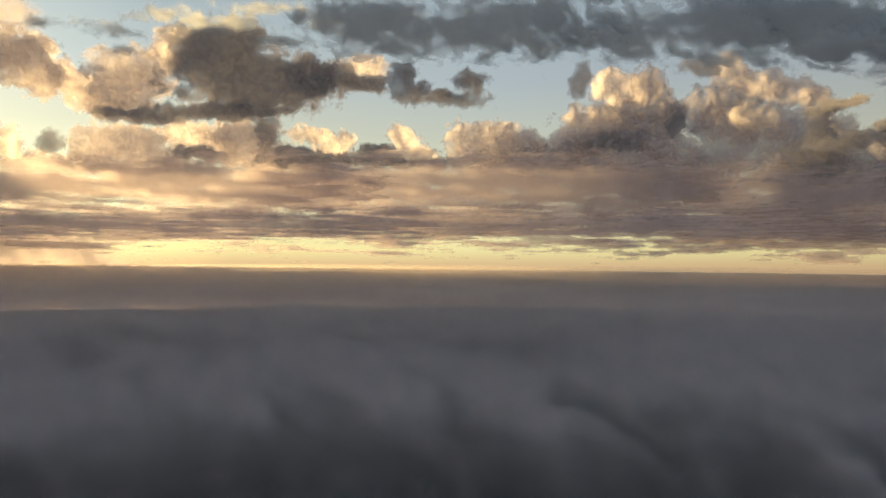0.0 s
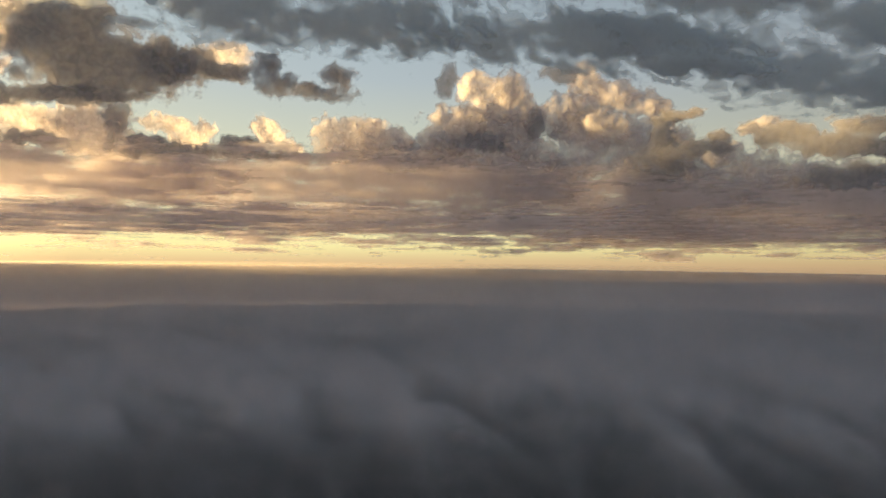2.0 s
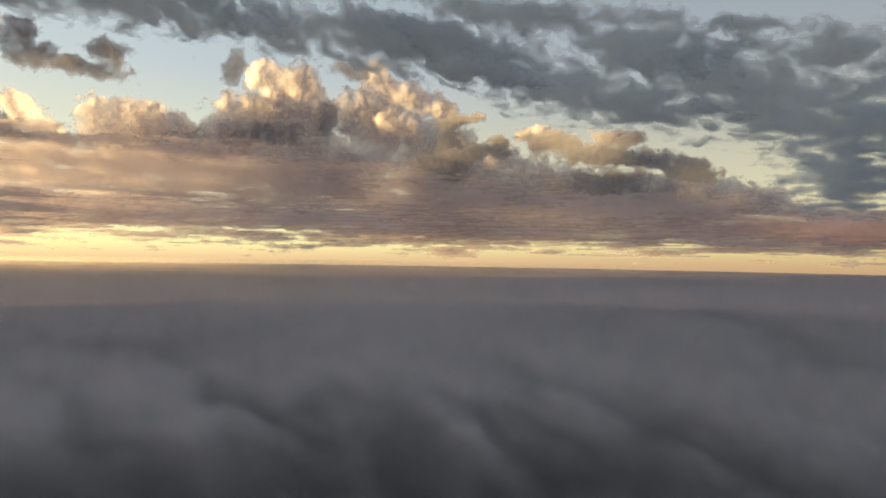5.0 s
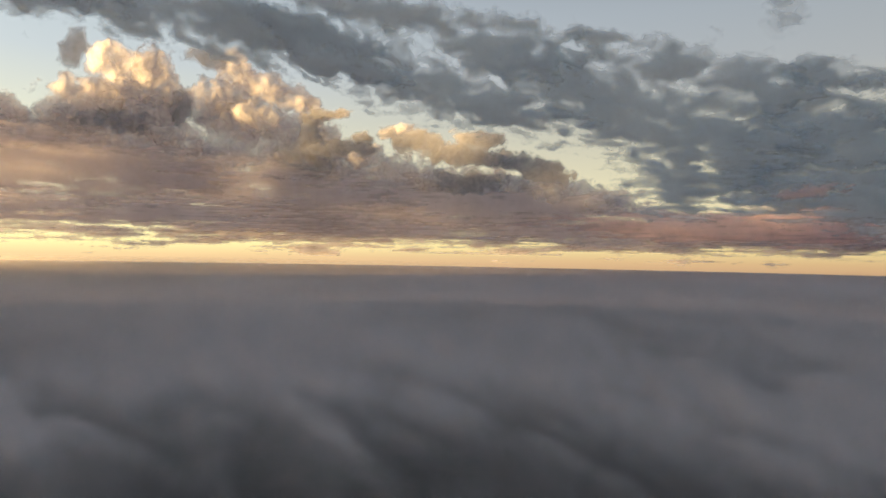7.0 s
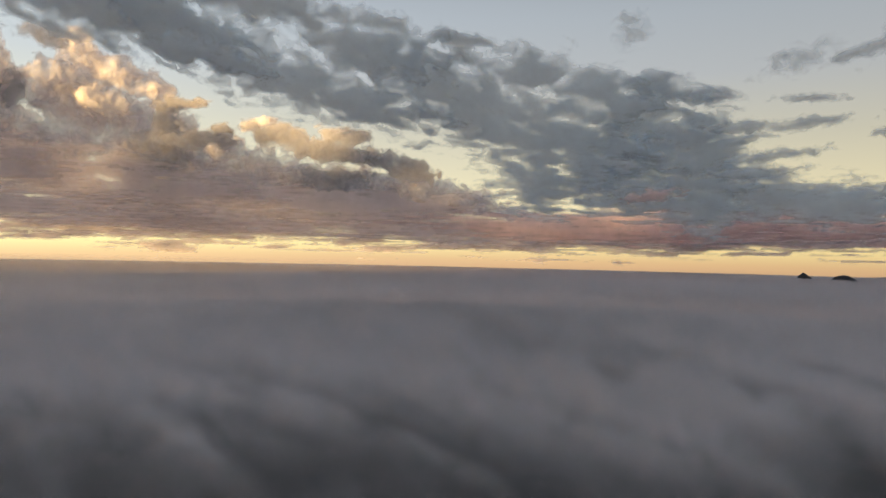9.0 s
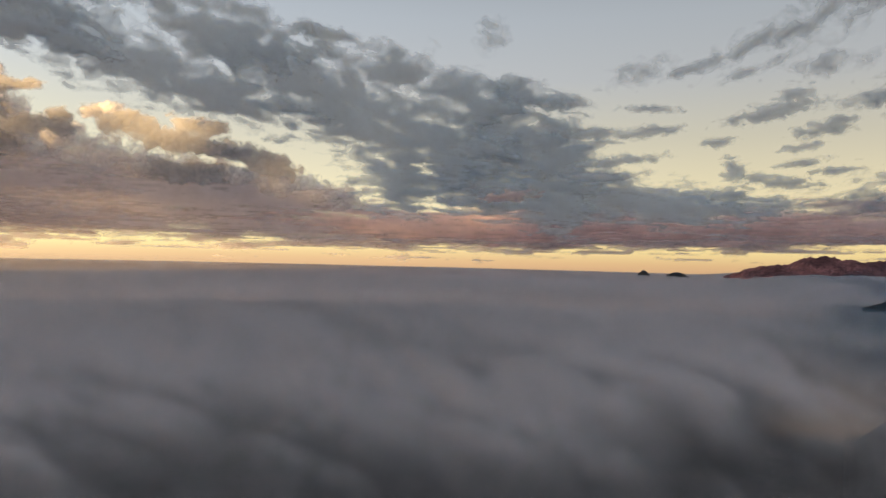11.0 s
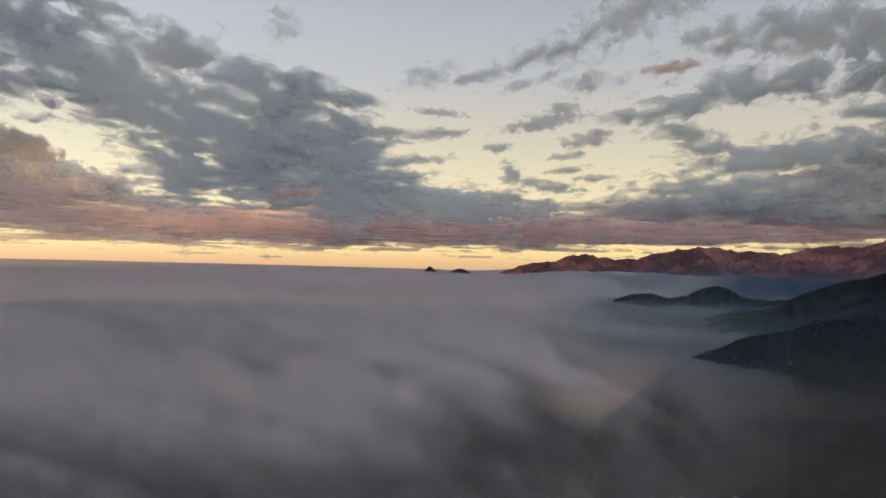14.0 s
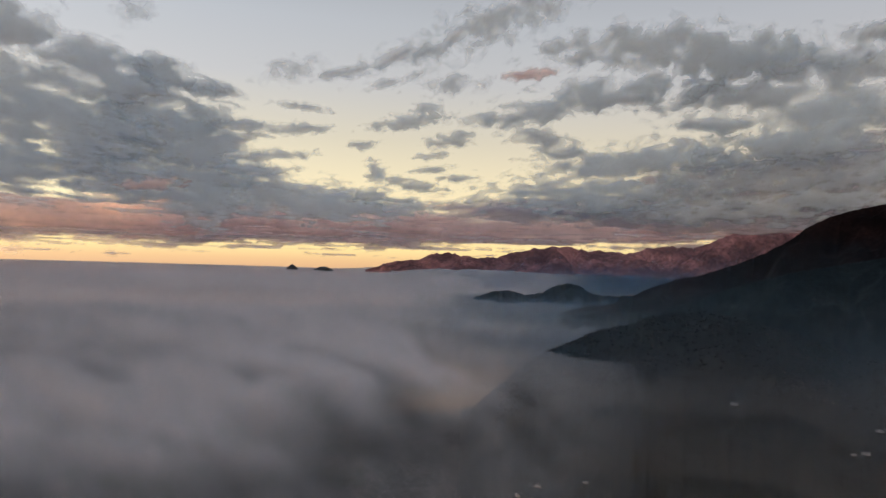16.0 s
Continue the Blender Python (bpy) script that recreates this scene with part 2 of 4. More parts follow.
def cloud_mesh(name, far, blobs, lump=0.35, cell=1.6, wisp=0.35, stretch=1.0, soft=0.35, bulge=1.0, thick=1.0, warp=0.7, seed=1, mat=None, step=0.085, fill=0.12, relief=0.22, core=0.12, solid=2.2, slant=0.0, even=2, skins=1):
    """Part of a cloud far metres off: rounded masses (azimuth, elevation, half width, half height, tilt in degrees), broken up
    into billows (lump, cell) and shreds (wisp, stretched sideways), soft at the edges, bulging to both sides."""
    b = np.array(blobs, float)
    pad = 1.5 + 1.3 * max(fill, 0) + 0.3 * wisp
    t = np.abs(np.radians(b[:, 4]))
    wide = pad * (b[:, 2] * np.cos(t) + b[:, 3] * np.sin(t))
    tall = pad * (b[:, 3] * np.cos(t) + b[:, 2] * np.sin(t))
    a0, a1 = (b[:, 0] - wide).min(), (b[:, 0] + wide).max()
    e0, e1 = max((b[:, 1] - tall).min(), -0.6), (b[:, 1] + tall).max()
    az, el = np.meshgrid(np.arange(a0, a1 + step, step), np.arange(e0, e1 + step, step))
    s = stretch * cell
    ln = el + slant * (az - az.mean())          # along this the shreds are drawn out
    wx = fbm(az / (2 * s), ln / (2 * cell), seed + 50, 6, 0.5) * s * warp
    wy = fbm(az / (2 * s), ln / (2 * cell), seed + 60, 6, 0.5) * cell * warp
    p = np.full_like(az, -3.0)
    for ca, ce, ha, he, tilt in b:
        dx, dy = az + wx - ca, el + wy - ce
        c, n = math.cos(radians(tilt)), math.sin(radians(tilt))
        q = 1 - np.hypot((dx * c - dy * n) / ha, (dx * n + dy * c) / he)
        p = np.maximum(p, q) + 0.08 * np.exp(-np.abs(p - q) / 0.12)
    shape = p
    bill = lumps(az / s + wx / s, ln / cell + wy / cell, seed, 5, 0.55)
    shred = fbm(az / (1.6 * s) + wx / (3 * s), ln / (1.6 * cell) + wy / (3 * cell), seed + 9, 7, 0.57)
    fine = lumps(az / (0.4 * s) + 2 * wx / s, ln / (0.4 * cell) + 2 * wy / cell, seed + 31, 3, 0.6) - 0.6
    p = shape + lump * (bill - 0.62) * 1.6 + 0.5 * lump * fine * np.clip(1.2 - shape, 0.2, 1.2) + wisp * (shred * 1.15 + 0.28 * fbm(az / (0.35 * s) + wx / s, ln / (0.35 * cell) + wy / cell, seed + 77, 4, 0.6)) + fill
    d = (0.62 * smooth(0, soft, p) + 0.38 * (1 - np.exp(-solid * np.clip(p, 0, 3)))) * thick
    size = math.sqrt((b[:, 2] * b[:, 3]).mean())
    body = 1 - np.exp(-2.2 * np.clip(p * 0.5 + shape * 0.5, 0, 2))
    thickness = blurred(0.8 * size * body + 0.3 * wisp * cell * shred * body, max(1, round(relief / step)))
    bumps = (1.15 * bill + 0.35 * fine - 0.6) * lump * cell * smooth(0.05, 0.6, body)
    front = thickness + 0.36 / even * bumps + 0.75 * blurred(bumps, even)
    front = bulge * 0.5 * (front + np.hypot(front, 0.12))
    pts = EYE_V + way(az, el) * (far - far * math.radians(1) * front)[..., None]
    k = 3
    rear = EYE_V + way(az[::k, ::k], el[::k, ::k]) * (far + 6 + far * math.radians(0.1) + far * math.radians(0.4) * bulge * size * body[::k, ::k])[..., None]
    back = d * smooth(core, core + 0.6, p)
    sheets = [(pts, d)]
    if skins > 1:                             # soft billows: thinner skins of vapour over a denser heart
        sheets = []
        for n in range(skins):
            u = n / (skins - 1)
            veil = fbm(az / (0.9 * cell) + wx / cell + 7 * n, el / (0.9 * cell) + wy / cell, seed + 200 + n, 5, 0.55)
            swell = (1 - 0.5 * u) * front + 0.22 * lump * cell * bulge * veil * body
            share = np.clip(0.36 + 0.5 * u + 0.5 * (1 - u) * veil, 0.05, 1)
            sheets.append((EYE_V + way(az, el) * (far - far * math.radians(1) * swell)[..., None], d * share))
    sheets.append((rear[:, ::-1], back[::k, ::k][:, ::-1]))
    return grid_mesh(name, sheets, mat or CUMULUS)


def cloud(name, label, far, parts, group="clouds in the sky", **kw):
    """A cloud out of one mesh, or of named parts: {name: (blobs, settings)}."""
    if isinstance(parts, list):
        return tagged(new(name, cloud_mesh(name, far, parts, **kw)), label, "cloud", group)
    top = tagged(new(name), label, "cloud", group)
    for k, (part_name, blobs, own) in enumerate(parts.get("parts", ())):
        setting = dict(kw, **own)
        setting["seed"] = kw.get("seed", 1) + 100 * k
        ob = new(part_name, cloud_mesh(part_name, setting.pop("far", far + 40 * k), blobs, **setting))
        ob.parent = top
    return top


def layer_cloud(name, label, far, groups, grain=1.0, ragged=0.8, soft=0.8, dense=0.92, gain=1.0, seed=1, mat=None, step=0.1, slant=0.0, part_name="patch", top=None, bulge=0.5, stretch=1.0):
    """Cloud of a flat layer seen from below, its shreds drawn out toward the horizon: one part for each group of masses
    (azimuth, elevation, half width, half height, tilt in degrees), thin at the edges, with breaks."""
    made = top or tagged(new(name), label, "cloud", "clouds in the sky")
    for k, blobs in enumerate(groups):
        b = np.array(blobs, float)
        t = np.abs(np.radians(b[:, 4]))
        wide, tall = 1.9 * (b[:, 2] * np.cos(t) + b[:, 3] * np.sin(t)) + 1, 1.9 * (b[:, 3] * np.cos(t) + b[:, 2] * np.sin(t)) + 0.3
        az, el = np.meshgrid(np.arange((b[:, 0] - wide).min(), (b[:, 0] + wide).max(), step), np.arange(max((b[:, 1] - tall).min(), 0.15), (b[:, 1] + tall).max(), step))
        u, v = az / (2.3 * grain * stretch), (11 * np.log(el + 1.8) + slant * az / 2.3) / grain      # foreshortened toward the horizon
        wu, wv = 0.5 * fbm(u / 1.5, v / 1.5, seed + 3, 5, 0.55), 0.5 * fbm(u / 1.5, v / 1.5, seed + 13, 5, 0.55)
        rag = fbm(u + wu, v + wv, seed + 21, 7, 0.58)
        puff = lumps(1.6 * u + 1.5 * wu, 1.6 * v + 1.5 * wv, seed + 31, 4, 0.6) - 0.6
        p = np.full_like(az, -9.0)
        for ca, ce, ha, he, tilt in b:
            c, n = math.cos(radians(tilt)), math.sin(radians(tilt))
            dx, dy = az + 0.9 * wu * ha * 0.35 - ca, el + 0.9 * wv * he * 0.6 - ce
            q = 1 - np.hypot((dx * c - dy * n) / (1.25 * ha), (dx * n + dy * c) / (1.25 * he))
            p = np.maximum(p, q) + 0.10 * np.exp(-np.abs(p - q) / 0.12)
        p = gain * np.minimum(p, 0.75) + ragged * (1.1 * rag + 0.3 * puff) + 0.05
        d = dense * smooth(0, soft, p) ** 0.85
        body = blurred(np.clip(p, 0, 1.2), 3)
        bump = 1.2 * body + 0.5 * blurred(puff * np.clip(p, 0, 0.6), 2)
        pts = EYE_V + way(az, el) * (far + 48 * k - far * math.radians(1) * bulge * bump)[..., None]
        rear = EYE_V + way(az[::4, ::4], el[::4, ::4]) * (far + 10 + 48 * k + 25 * body[::4, ::4])[..., None]
        sheets = [(pts, d), (rear[:, ::-1], (0.8 * d * smooth(0.5, 1.0, p))[::4, ::4][:, ::-1])]
        new(part_name, grid_mesh(part_name, sheets, mat)).parent = made
    return made


def ridge(name, label, far, profile, front, rear, foot, mat, seed, rough=1.0, step=0.15, category="mountain", kind="", rows=60, wiggle=0.05, steep=1.0):
    """A mountain ridge: its crest by azimuth and elevation, its slopes running front metres toward and rear metres away from the valley."""
    pa, pe = np.array([p[0] for p in profile]), np.array([p[1] for p in profile])
    az = np.arange(pa[0], pa[-1], step)
    el = np.interp(az, pa, pe)
    k = np.ones(5) / 5
    el = np.convolve(np.pad(el, 2, mode="edge"), k, "valid")
    el = el + rough * 0.09 * fbm(az * 1.3, az * 0 + seed, seed, 4, 0.6)
    el = el + rough * 0.06 * fbm(az * 5.1, az * 0 + seed + 8.5, seed + 2, 3, 0.6)
    r0 = far * (1 + wiggle * fbm(az * 0.25, az * 0 + 3.3, seed + 5, 3))
    crest = EYE[2] + r0 * np.tan(np.radians(el))
    u = np.concatenate([-np.linspace(1, 0, rows) ** 1.3, np.linspace(0, 1, rows // 3)[1:] ** 1.2])
    U, A = np.meshgrid(u, az, indexing="ij")
    r = r0[None] + np.where(U < 0, U * front, U * rear)
    fall = np.abs(U) ** steep
    z = foot + (crest[None] - foot) * (1 - fall)
    x, y = r * np.sin(np.radians(A)), r * np.cos(np.radians(A))
    gul = 1 - 2 * np.abs(gnoise(x / 210 + 9, y / 210, seed + 11)) * 1.2
    gul2 = 1 - 2 * np.abs(gnoise(x / 80, y / 80 + 4, seed + 12)) * 1.2
    amp = rough * (crest[None] - foot) * 0.16 * np.minimum(1, np.abs(U) * 6) * (1 - np.abs(U) * 0.7)
    z = z + amp * (gul - 0.6) + amp * 0.4 * (gul2 - 0.6) + 3 * rough * fbm(x / 30, y / 30, seed + 14, 3) * np.minimum(1, np.abs(U) * 12)
    pts = np.stack([x, y, z], -1)
    me = grid_mesh(name, [(pts, np.ones_like(z))], mat)
    return tagged(new(name, me), label, category, kind=kind), (x, y, z)


# ---------------- ground under the fog ----------------
def ring(radii, azimuths):
    return np.meshgrid(radii, azimuths, indexing="ij")


rr, aa = ring(np.concatenate([[0.0], np.geomspace(30, 4980, 90)]), np.concatenate([np.arange(-46, 314.1, 2.0)]))
gx, gy = rr * np.sin(np.radians(aa)), rr * np.cos(np.radians(aa))
gz = 60 + 35 * fbm(gx / 700, gy / 700, 77, 2)
ground = tagged(new("ground", grid_mesh("ground", [(np.stack([gx, gy, gz], -1), np.ones_like(gz))], GROUND_WOODS)),
                "dark wooded valley floor below the sea of fog", "ground", kind="structure")

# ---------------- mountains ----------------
ridge("mountain_range", "far mountain range, evening red put into its slope colour", 4350,
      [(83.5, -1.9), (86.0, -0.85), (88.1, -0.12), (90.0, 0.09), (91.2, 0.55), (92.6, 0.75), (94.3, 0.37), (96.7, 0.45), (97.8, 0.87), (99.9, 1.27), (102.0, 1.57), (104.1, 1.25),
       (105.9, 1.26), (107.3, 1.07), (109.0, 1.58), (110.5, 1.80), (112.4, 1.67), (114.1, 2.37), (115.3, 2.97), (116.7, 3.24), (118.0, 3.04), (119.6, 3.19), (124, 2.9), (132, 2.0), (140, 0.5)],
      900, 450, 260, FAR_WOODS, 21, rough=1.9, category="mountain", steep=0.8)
ridge("rocky_peak", "small dark rocky peak standing out of the fog", 4600, [(79.0, -1.2), (79.35, -0.85), (79.6, -0.64), (79.85, -0.8), (80.3, -1.2)], 60, 60, 290, ROCK, 31, 0.4, 0.05, "mountain", rows=20)
ridge("rocky_peak", "low dark rocky peak just breaking the fog", 4600, [(81.2, -1.2), (81.8, -0.83), (82.2, -0.76), (82.6, -0.88), (83.2, -1.2)], 60, 60, 290, ROCK, 32, 0.4, 0.05, "mountain", rows=20)
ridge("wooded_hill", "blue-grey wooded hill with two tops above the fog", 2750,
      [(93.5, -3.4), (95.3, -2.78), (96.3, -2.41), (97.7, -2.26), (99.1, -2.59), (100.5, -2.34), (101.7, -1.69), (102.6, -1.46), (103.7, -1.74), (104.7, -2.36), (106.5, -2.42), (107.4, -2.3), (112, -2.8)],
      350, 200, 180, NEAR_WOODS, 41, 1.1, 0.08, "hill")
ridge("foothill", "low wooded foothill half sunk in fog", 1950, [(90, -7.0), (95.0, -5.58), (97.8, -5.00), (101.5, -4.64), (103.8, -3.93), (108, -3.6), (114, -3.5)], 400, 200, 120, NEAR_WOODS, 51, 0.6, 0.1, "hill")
ridge("great_mountain", "great dark wooded mountain, sunset red put into its colour", 2250,
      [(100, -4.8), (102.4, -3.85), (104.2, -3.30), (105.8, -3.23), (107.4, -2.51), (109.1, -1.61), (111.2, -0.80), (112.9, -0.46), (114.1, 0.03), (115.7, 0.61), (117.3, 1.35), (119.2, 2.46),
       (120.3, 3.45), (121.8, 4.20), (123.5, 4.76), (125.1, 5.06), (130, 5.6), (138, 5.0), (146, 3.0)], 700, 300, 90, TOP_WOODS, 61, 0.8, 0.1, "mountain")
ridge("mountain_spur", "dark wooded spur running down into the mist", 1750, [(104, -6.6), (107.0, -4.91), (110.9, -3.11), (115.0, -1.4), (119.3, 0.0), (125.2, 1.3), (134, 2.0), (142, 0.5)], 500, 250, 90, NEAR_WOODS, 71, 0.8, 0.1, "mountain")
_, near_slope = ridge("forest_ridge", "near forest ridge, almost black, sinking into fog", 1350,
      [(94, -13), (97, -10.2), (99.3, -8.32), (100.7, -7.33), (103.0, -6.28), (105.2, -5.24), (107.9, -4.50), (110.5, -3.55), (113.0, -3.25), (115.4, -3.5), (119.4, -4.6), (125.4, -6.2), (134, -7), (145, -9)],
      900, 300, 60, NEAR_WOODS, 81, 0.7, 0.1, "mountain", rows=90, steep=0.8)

# ---------------- the sea of fog ----------------
fine_az = np.concatenate([np.arange(-42, 130, 0.45), np.arange(130, 318.1, 4)])
rr, aa = ring(np.append(np.geomspace(110, 4970, 128), 4974), fine_az)
rim = rr > 4972
wrap = (aa + 130) % 360 - 130          # azimuth from -130 to 230
seen = (wrap > -46) & (wrap < 131)
fx, fy = rr * np.sin(np.radians(aa)), rr * np.cos(np.radians(aa))
dip = np.degrees(np.arctan2(150.0, rr))
BROAD = fbm(fx / 900, fy / 700, 108, 4)
ROLL = fbm(fx / 520, fy / 300, 101, 4, 0.45)

# wind-drawn coordinates: along the rolls and across them, larger close by
wa = aa / 4.0
wd = 6.0 * np.log(dip + 1.5) - 0.6 * wa
bend_a, bend_d = 0.75 * fbm(wa / 1.7, wd / 1.7, 131, 4, 0.42), 0.75 * fbm(wa / 1.7, wd / 1.7, 137, 4, 0.42)
SLOW_A, SLOW_D = fbm(wa / 1.9, wd / 1.9, 171, 3, 0.4), fbm(wa / 1.9, wd / 1.9, 177, 3, 0.4)
SWELL = fbm(wa / 1.5 + 0.8 * bend_a, wd / 0.95 + 0.8 * bend_d, 141, 6, 0.55)
PUFFS = lumps(wa * 0.85 + 0.7 * bend_a, wd * 0.95 + 0.7 * bend_d, 151, 4, 0.55) - 0.62
PUFFS = np.where(rr > 120, PUFFS, 0)


def rolls(crests):
    """Rolls of fog (azimuth, elevation, half length, depth, tilt, height): a crest that breaks off on the far side and falls away slowly toward the near one."""
    total = np.zeros_like(rr)
    wx, wy = 2.2 * SLOW_A, -0.10 * (dip + 1.5) * SLOW_D
    for ca, ce, ha, he, tilt, high in crests:
        he = 0.8 * he
        c, n = math.cos(radians(tilt)), math.sin(radians(tilt))
        dx, dy = wrap + wx - ca, -dip + wy - ce
        u, v = (dx * c - dy * n) / ha, -(dx * n + dy * c)
        v = v + 0.28 * he - 0.45 * he * u * u
        fall = np.where(v < 0, np.exp(-(v / (0.22 * he)) ** 2), np.exp(-(v / (1.15 * he)) ** 2))
        total = np.maximum(total, high * fall * np.exp(-(np.abs(u) ** 2.6))) + 0.25 * np.minimum(total, high * fall * np.exp(-(np.abs(u) ** 2.6)))
    return total


CRESTS = rolls([(-31.7, -7.46, 3.81, 2.78, 36, 0.9), (-15.9, -8.75, 3.97, 2.67, 2, 0.7), (-7.7, -8.95, 6.08, 3.21, 23, 1), (-2.5, -11.97, 3.56, 4.07, 12, 0.9), (7.0, -12.06, 6.09, 3.59, 32, 0.9), (-1.1, -7.69, 4.76, 2.1, 12, 0.6), (5.6, -9.14, 4.24, 2.3, 14, 0.6), (-21.0, -10.25, 3.74, 2.57, 3, 0.6), (-15.4, -12.51, 3.1, 2.61, 28, 0.5), (-24.3, -7.93, 3.57, 1.91, 3, 0.5), (-30.2, -10.36, 5.36, 3.57, 5, 0.8), (13.0, -14.65, 3.39, 2.37, 26, 0.4)])
CRESTS = np.maximum(CRESTS, rolls([(17.0, -5.14, 9.58, 2.25, 6, 0.6), (27.1, -7.22, 8.3, 2.91, 6, 0.6), (25.2, -10.91, 6.63, 2.48, 15, 0.3), (30.1, -13.16, 3.94, 2.71, 22, 0.4), (-4.0, -4.79, 10.91, 2.12, 3, 0.4)]))
CRESTS = np.maximum(CRESTS, rolls([(12.3, -13.27, 3.23, 2.65, 37, 0.5), (18.8, -8.81, 8.06, 2.55, 4, 0.5), (36.6, -7.22, 7.63, 2.72, 9, 0.6), (50.6, -7.84, 5.21, 3.7, 19, 0.7), (30.2, -10.9, 5.15, 2.04, 13, 0.4), (41.1, -12.47, 5.15, 3.43, 25, 0.5), (30.7, -15.77, 3.26, 1.95, 22, 0.5), (23.5, -5.02, 8.1, 1.89, 4, 0.4)]))
CRESTS = np.maximum(CRESTS, rolls([(33.3, -5.68, 9.75, 2.73, 0, 0.5), (23.0, -8.48, 10.46, 3.77, 8, 0.7), (51.1, -7.5, 6.18, 3.27, 21, 0.7), (64.1, -10.26, 5.54, 3.1, 26, 0.9), (72.6, -10.63, 5.0, 2.93, 19, 0.9), (67.9, -4.0, 6.8, 1.57, 7, 0.5), (74.1, -5.84, 5.84, 1.91, 8, 0.6), (77.1, -7.68, 3.7, 1.85, 10, 0.6), (32.3, -15.76, 3.07, 2.11, 23, 0.6), (54.5, -12.36, 4.71, 3.15, 18, 0.4), (71.8, -14.44, 5.67, 2.86, 13, 0.4), (80.0, -10.77, 2.45, 1.95, 12, 0.5)]))
CRESTS = np.maximum(CRESTS, rolls([(80.4, -5.7, 6.52, 2.09, 10, 0.7), (88.2, -7.93, 5.49, 2.68, 18, 1), (85.1, -10.47, 4.29, 2.23, 16, 0.8), (64.5, -10.67, 4.44, 2.73, 22, 0.7), (74.4, -10.94, 6.17, 2.74, 13, 0.8), (77.7, -8.05, 6.6, 2.08, 8, 0.5), (61.3, -13.34, 7.81, 3.09, 11, 0.6), (74.1, -15.0, 5.7, 2.65, 8, 0.6), (93.8, -9.24, 4.11, 1.93, 5, 0.5), (70.0, -5.58, 6.66, 1.65, 4, 0.5), (52.6, -16.82, 4.24, 2.05, 14, 0.5), (50.3, -8.68, 11.11, 3.89, 7, 0.6)]))
CRESTS = np.maximum(CRESTS, rolls([(71.9, -13.25, 6.29, 3.37, 13, 0.7), (62.8, -10.28, 6.17, 3.61, 8, 0.7), (68.7, -15.12, 6.82, 2.84, 12, 0.6), (61.6, -14.48, 5.32, 3.06, 11, 0.5)]))
HEAVE = blurred(7 * SWELL + 5 * PUFFS + 10 * CRESTS, 1)


def fog_amount():
    """How much the fog bank hides of what lies under it, 0 to 1: thick far out, thinning out near by and along the wooded shore."""
    thick_to = np.interp(wrap, [-35, -20, 0, 15, 30, 45, 58, 68, 80, 92, 100], [14.4, 14.0, 13.4, 14.2, 13.8, 14.2, 13.3, 14.0, 12.0, 9.4, 8.6])
    base = 0.97 - 0.17 * smooth(1.5, 5.0, dip) - 0.58 * smooth(0.40, 1.45, dip / thick_to)
    rough = smooth(2.0, 6.5, dip) * (1 - 0.4 * smooth(12, 18, dip))
    c = base + rough * (0.72 * (CRESTS - 0.36) + 0.26 * SWELL + 0.38 * PUFFS)
    c = np.where(c > 0.65, 0.65 + 0.25 * np.tanh((c - 0.65) / 0.25), c)
    c = np.where(seen, c, base)
    shore = smooth(98, 110, aa + 6 * BROAD + 4 * SWELL) * (1 - smooth(1300, 2000, rr + 400 * ROLL)) * (aa < 200)
    c = 0.06 + 0.5 * (c + np.hypot(c, 0.18))
    c = c * (1 - 0.93 * shore)
    far_coast = smooth(97, 106, aa + 2 * BROAD) * smooth(135, 126, aa) * smooth(2200, 3300, rr)
    return np.clip(c * (1 - 0.9 * far_coast), 0.0, 0.985) * smooth(60, 200, rr)


AMOUNT = fog_amount()
LAYERS = (0, 0.5, 1.0, 1.5, 2.0, 2.5, 3, 6, 8, 10)
for depth in LAYERS:                   # the thin skins that the fog bank is made of
    level = 246 + (322 + 34 * smooth(25, -40, wrap) - 246) * np.minimum(rr / 4970, 1) ** 2
    calm = np.clip(1 - rr / 3200, 0.03, 1)
    top = calm * (14 * ROLL + 12 * BROAD) + smooth(3600, 900, rr) * HEAVE * np.clip(rr / 700, 0.25, 1.2)
    z = level - depth * (1 - 0.93 * smooth(1500, 4700, rr)) + (1 - 0.012 * depth) * np.where(seen, top, 0)
    z = z + 62 * smooth(2950, 3600, rr) * smooth(83, 92, aa) * smooth(135, 118, aa) - 20 * smooth(88, 98, aa) * smooth(2950, 2500, rr) * (aa < 200)
    z = np.where(rim, 60, z)
    share = np.minimum(1 - (1 - AMOUNT) ** (1 / 7), 0.24)
    if depth > 5:                      # more of them far out
        share = 0.24 * smooth(1400, 2800, rr) * smooth(0.3, 0.8, AMOUNT)
    tagged(new("fog_sea", grid_mesh("fog_sea", [(np.stack([fx, fy, z], -1), share)], FOG)), "grey sea of fog with soft wind-drawn rolls", "fog", kind="structure")


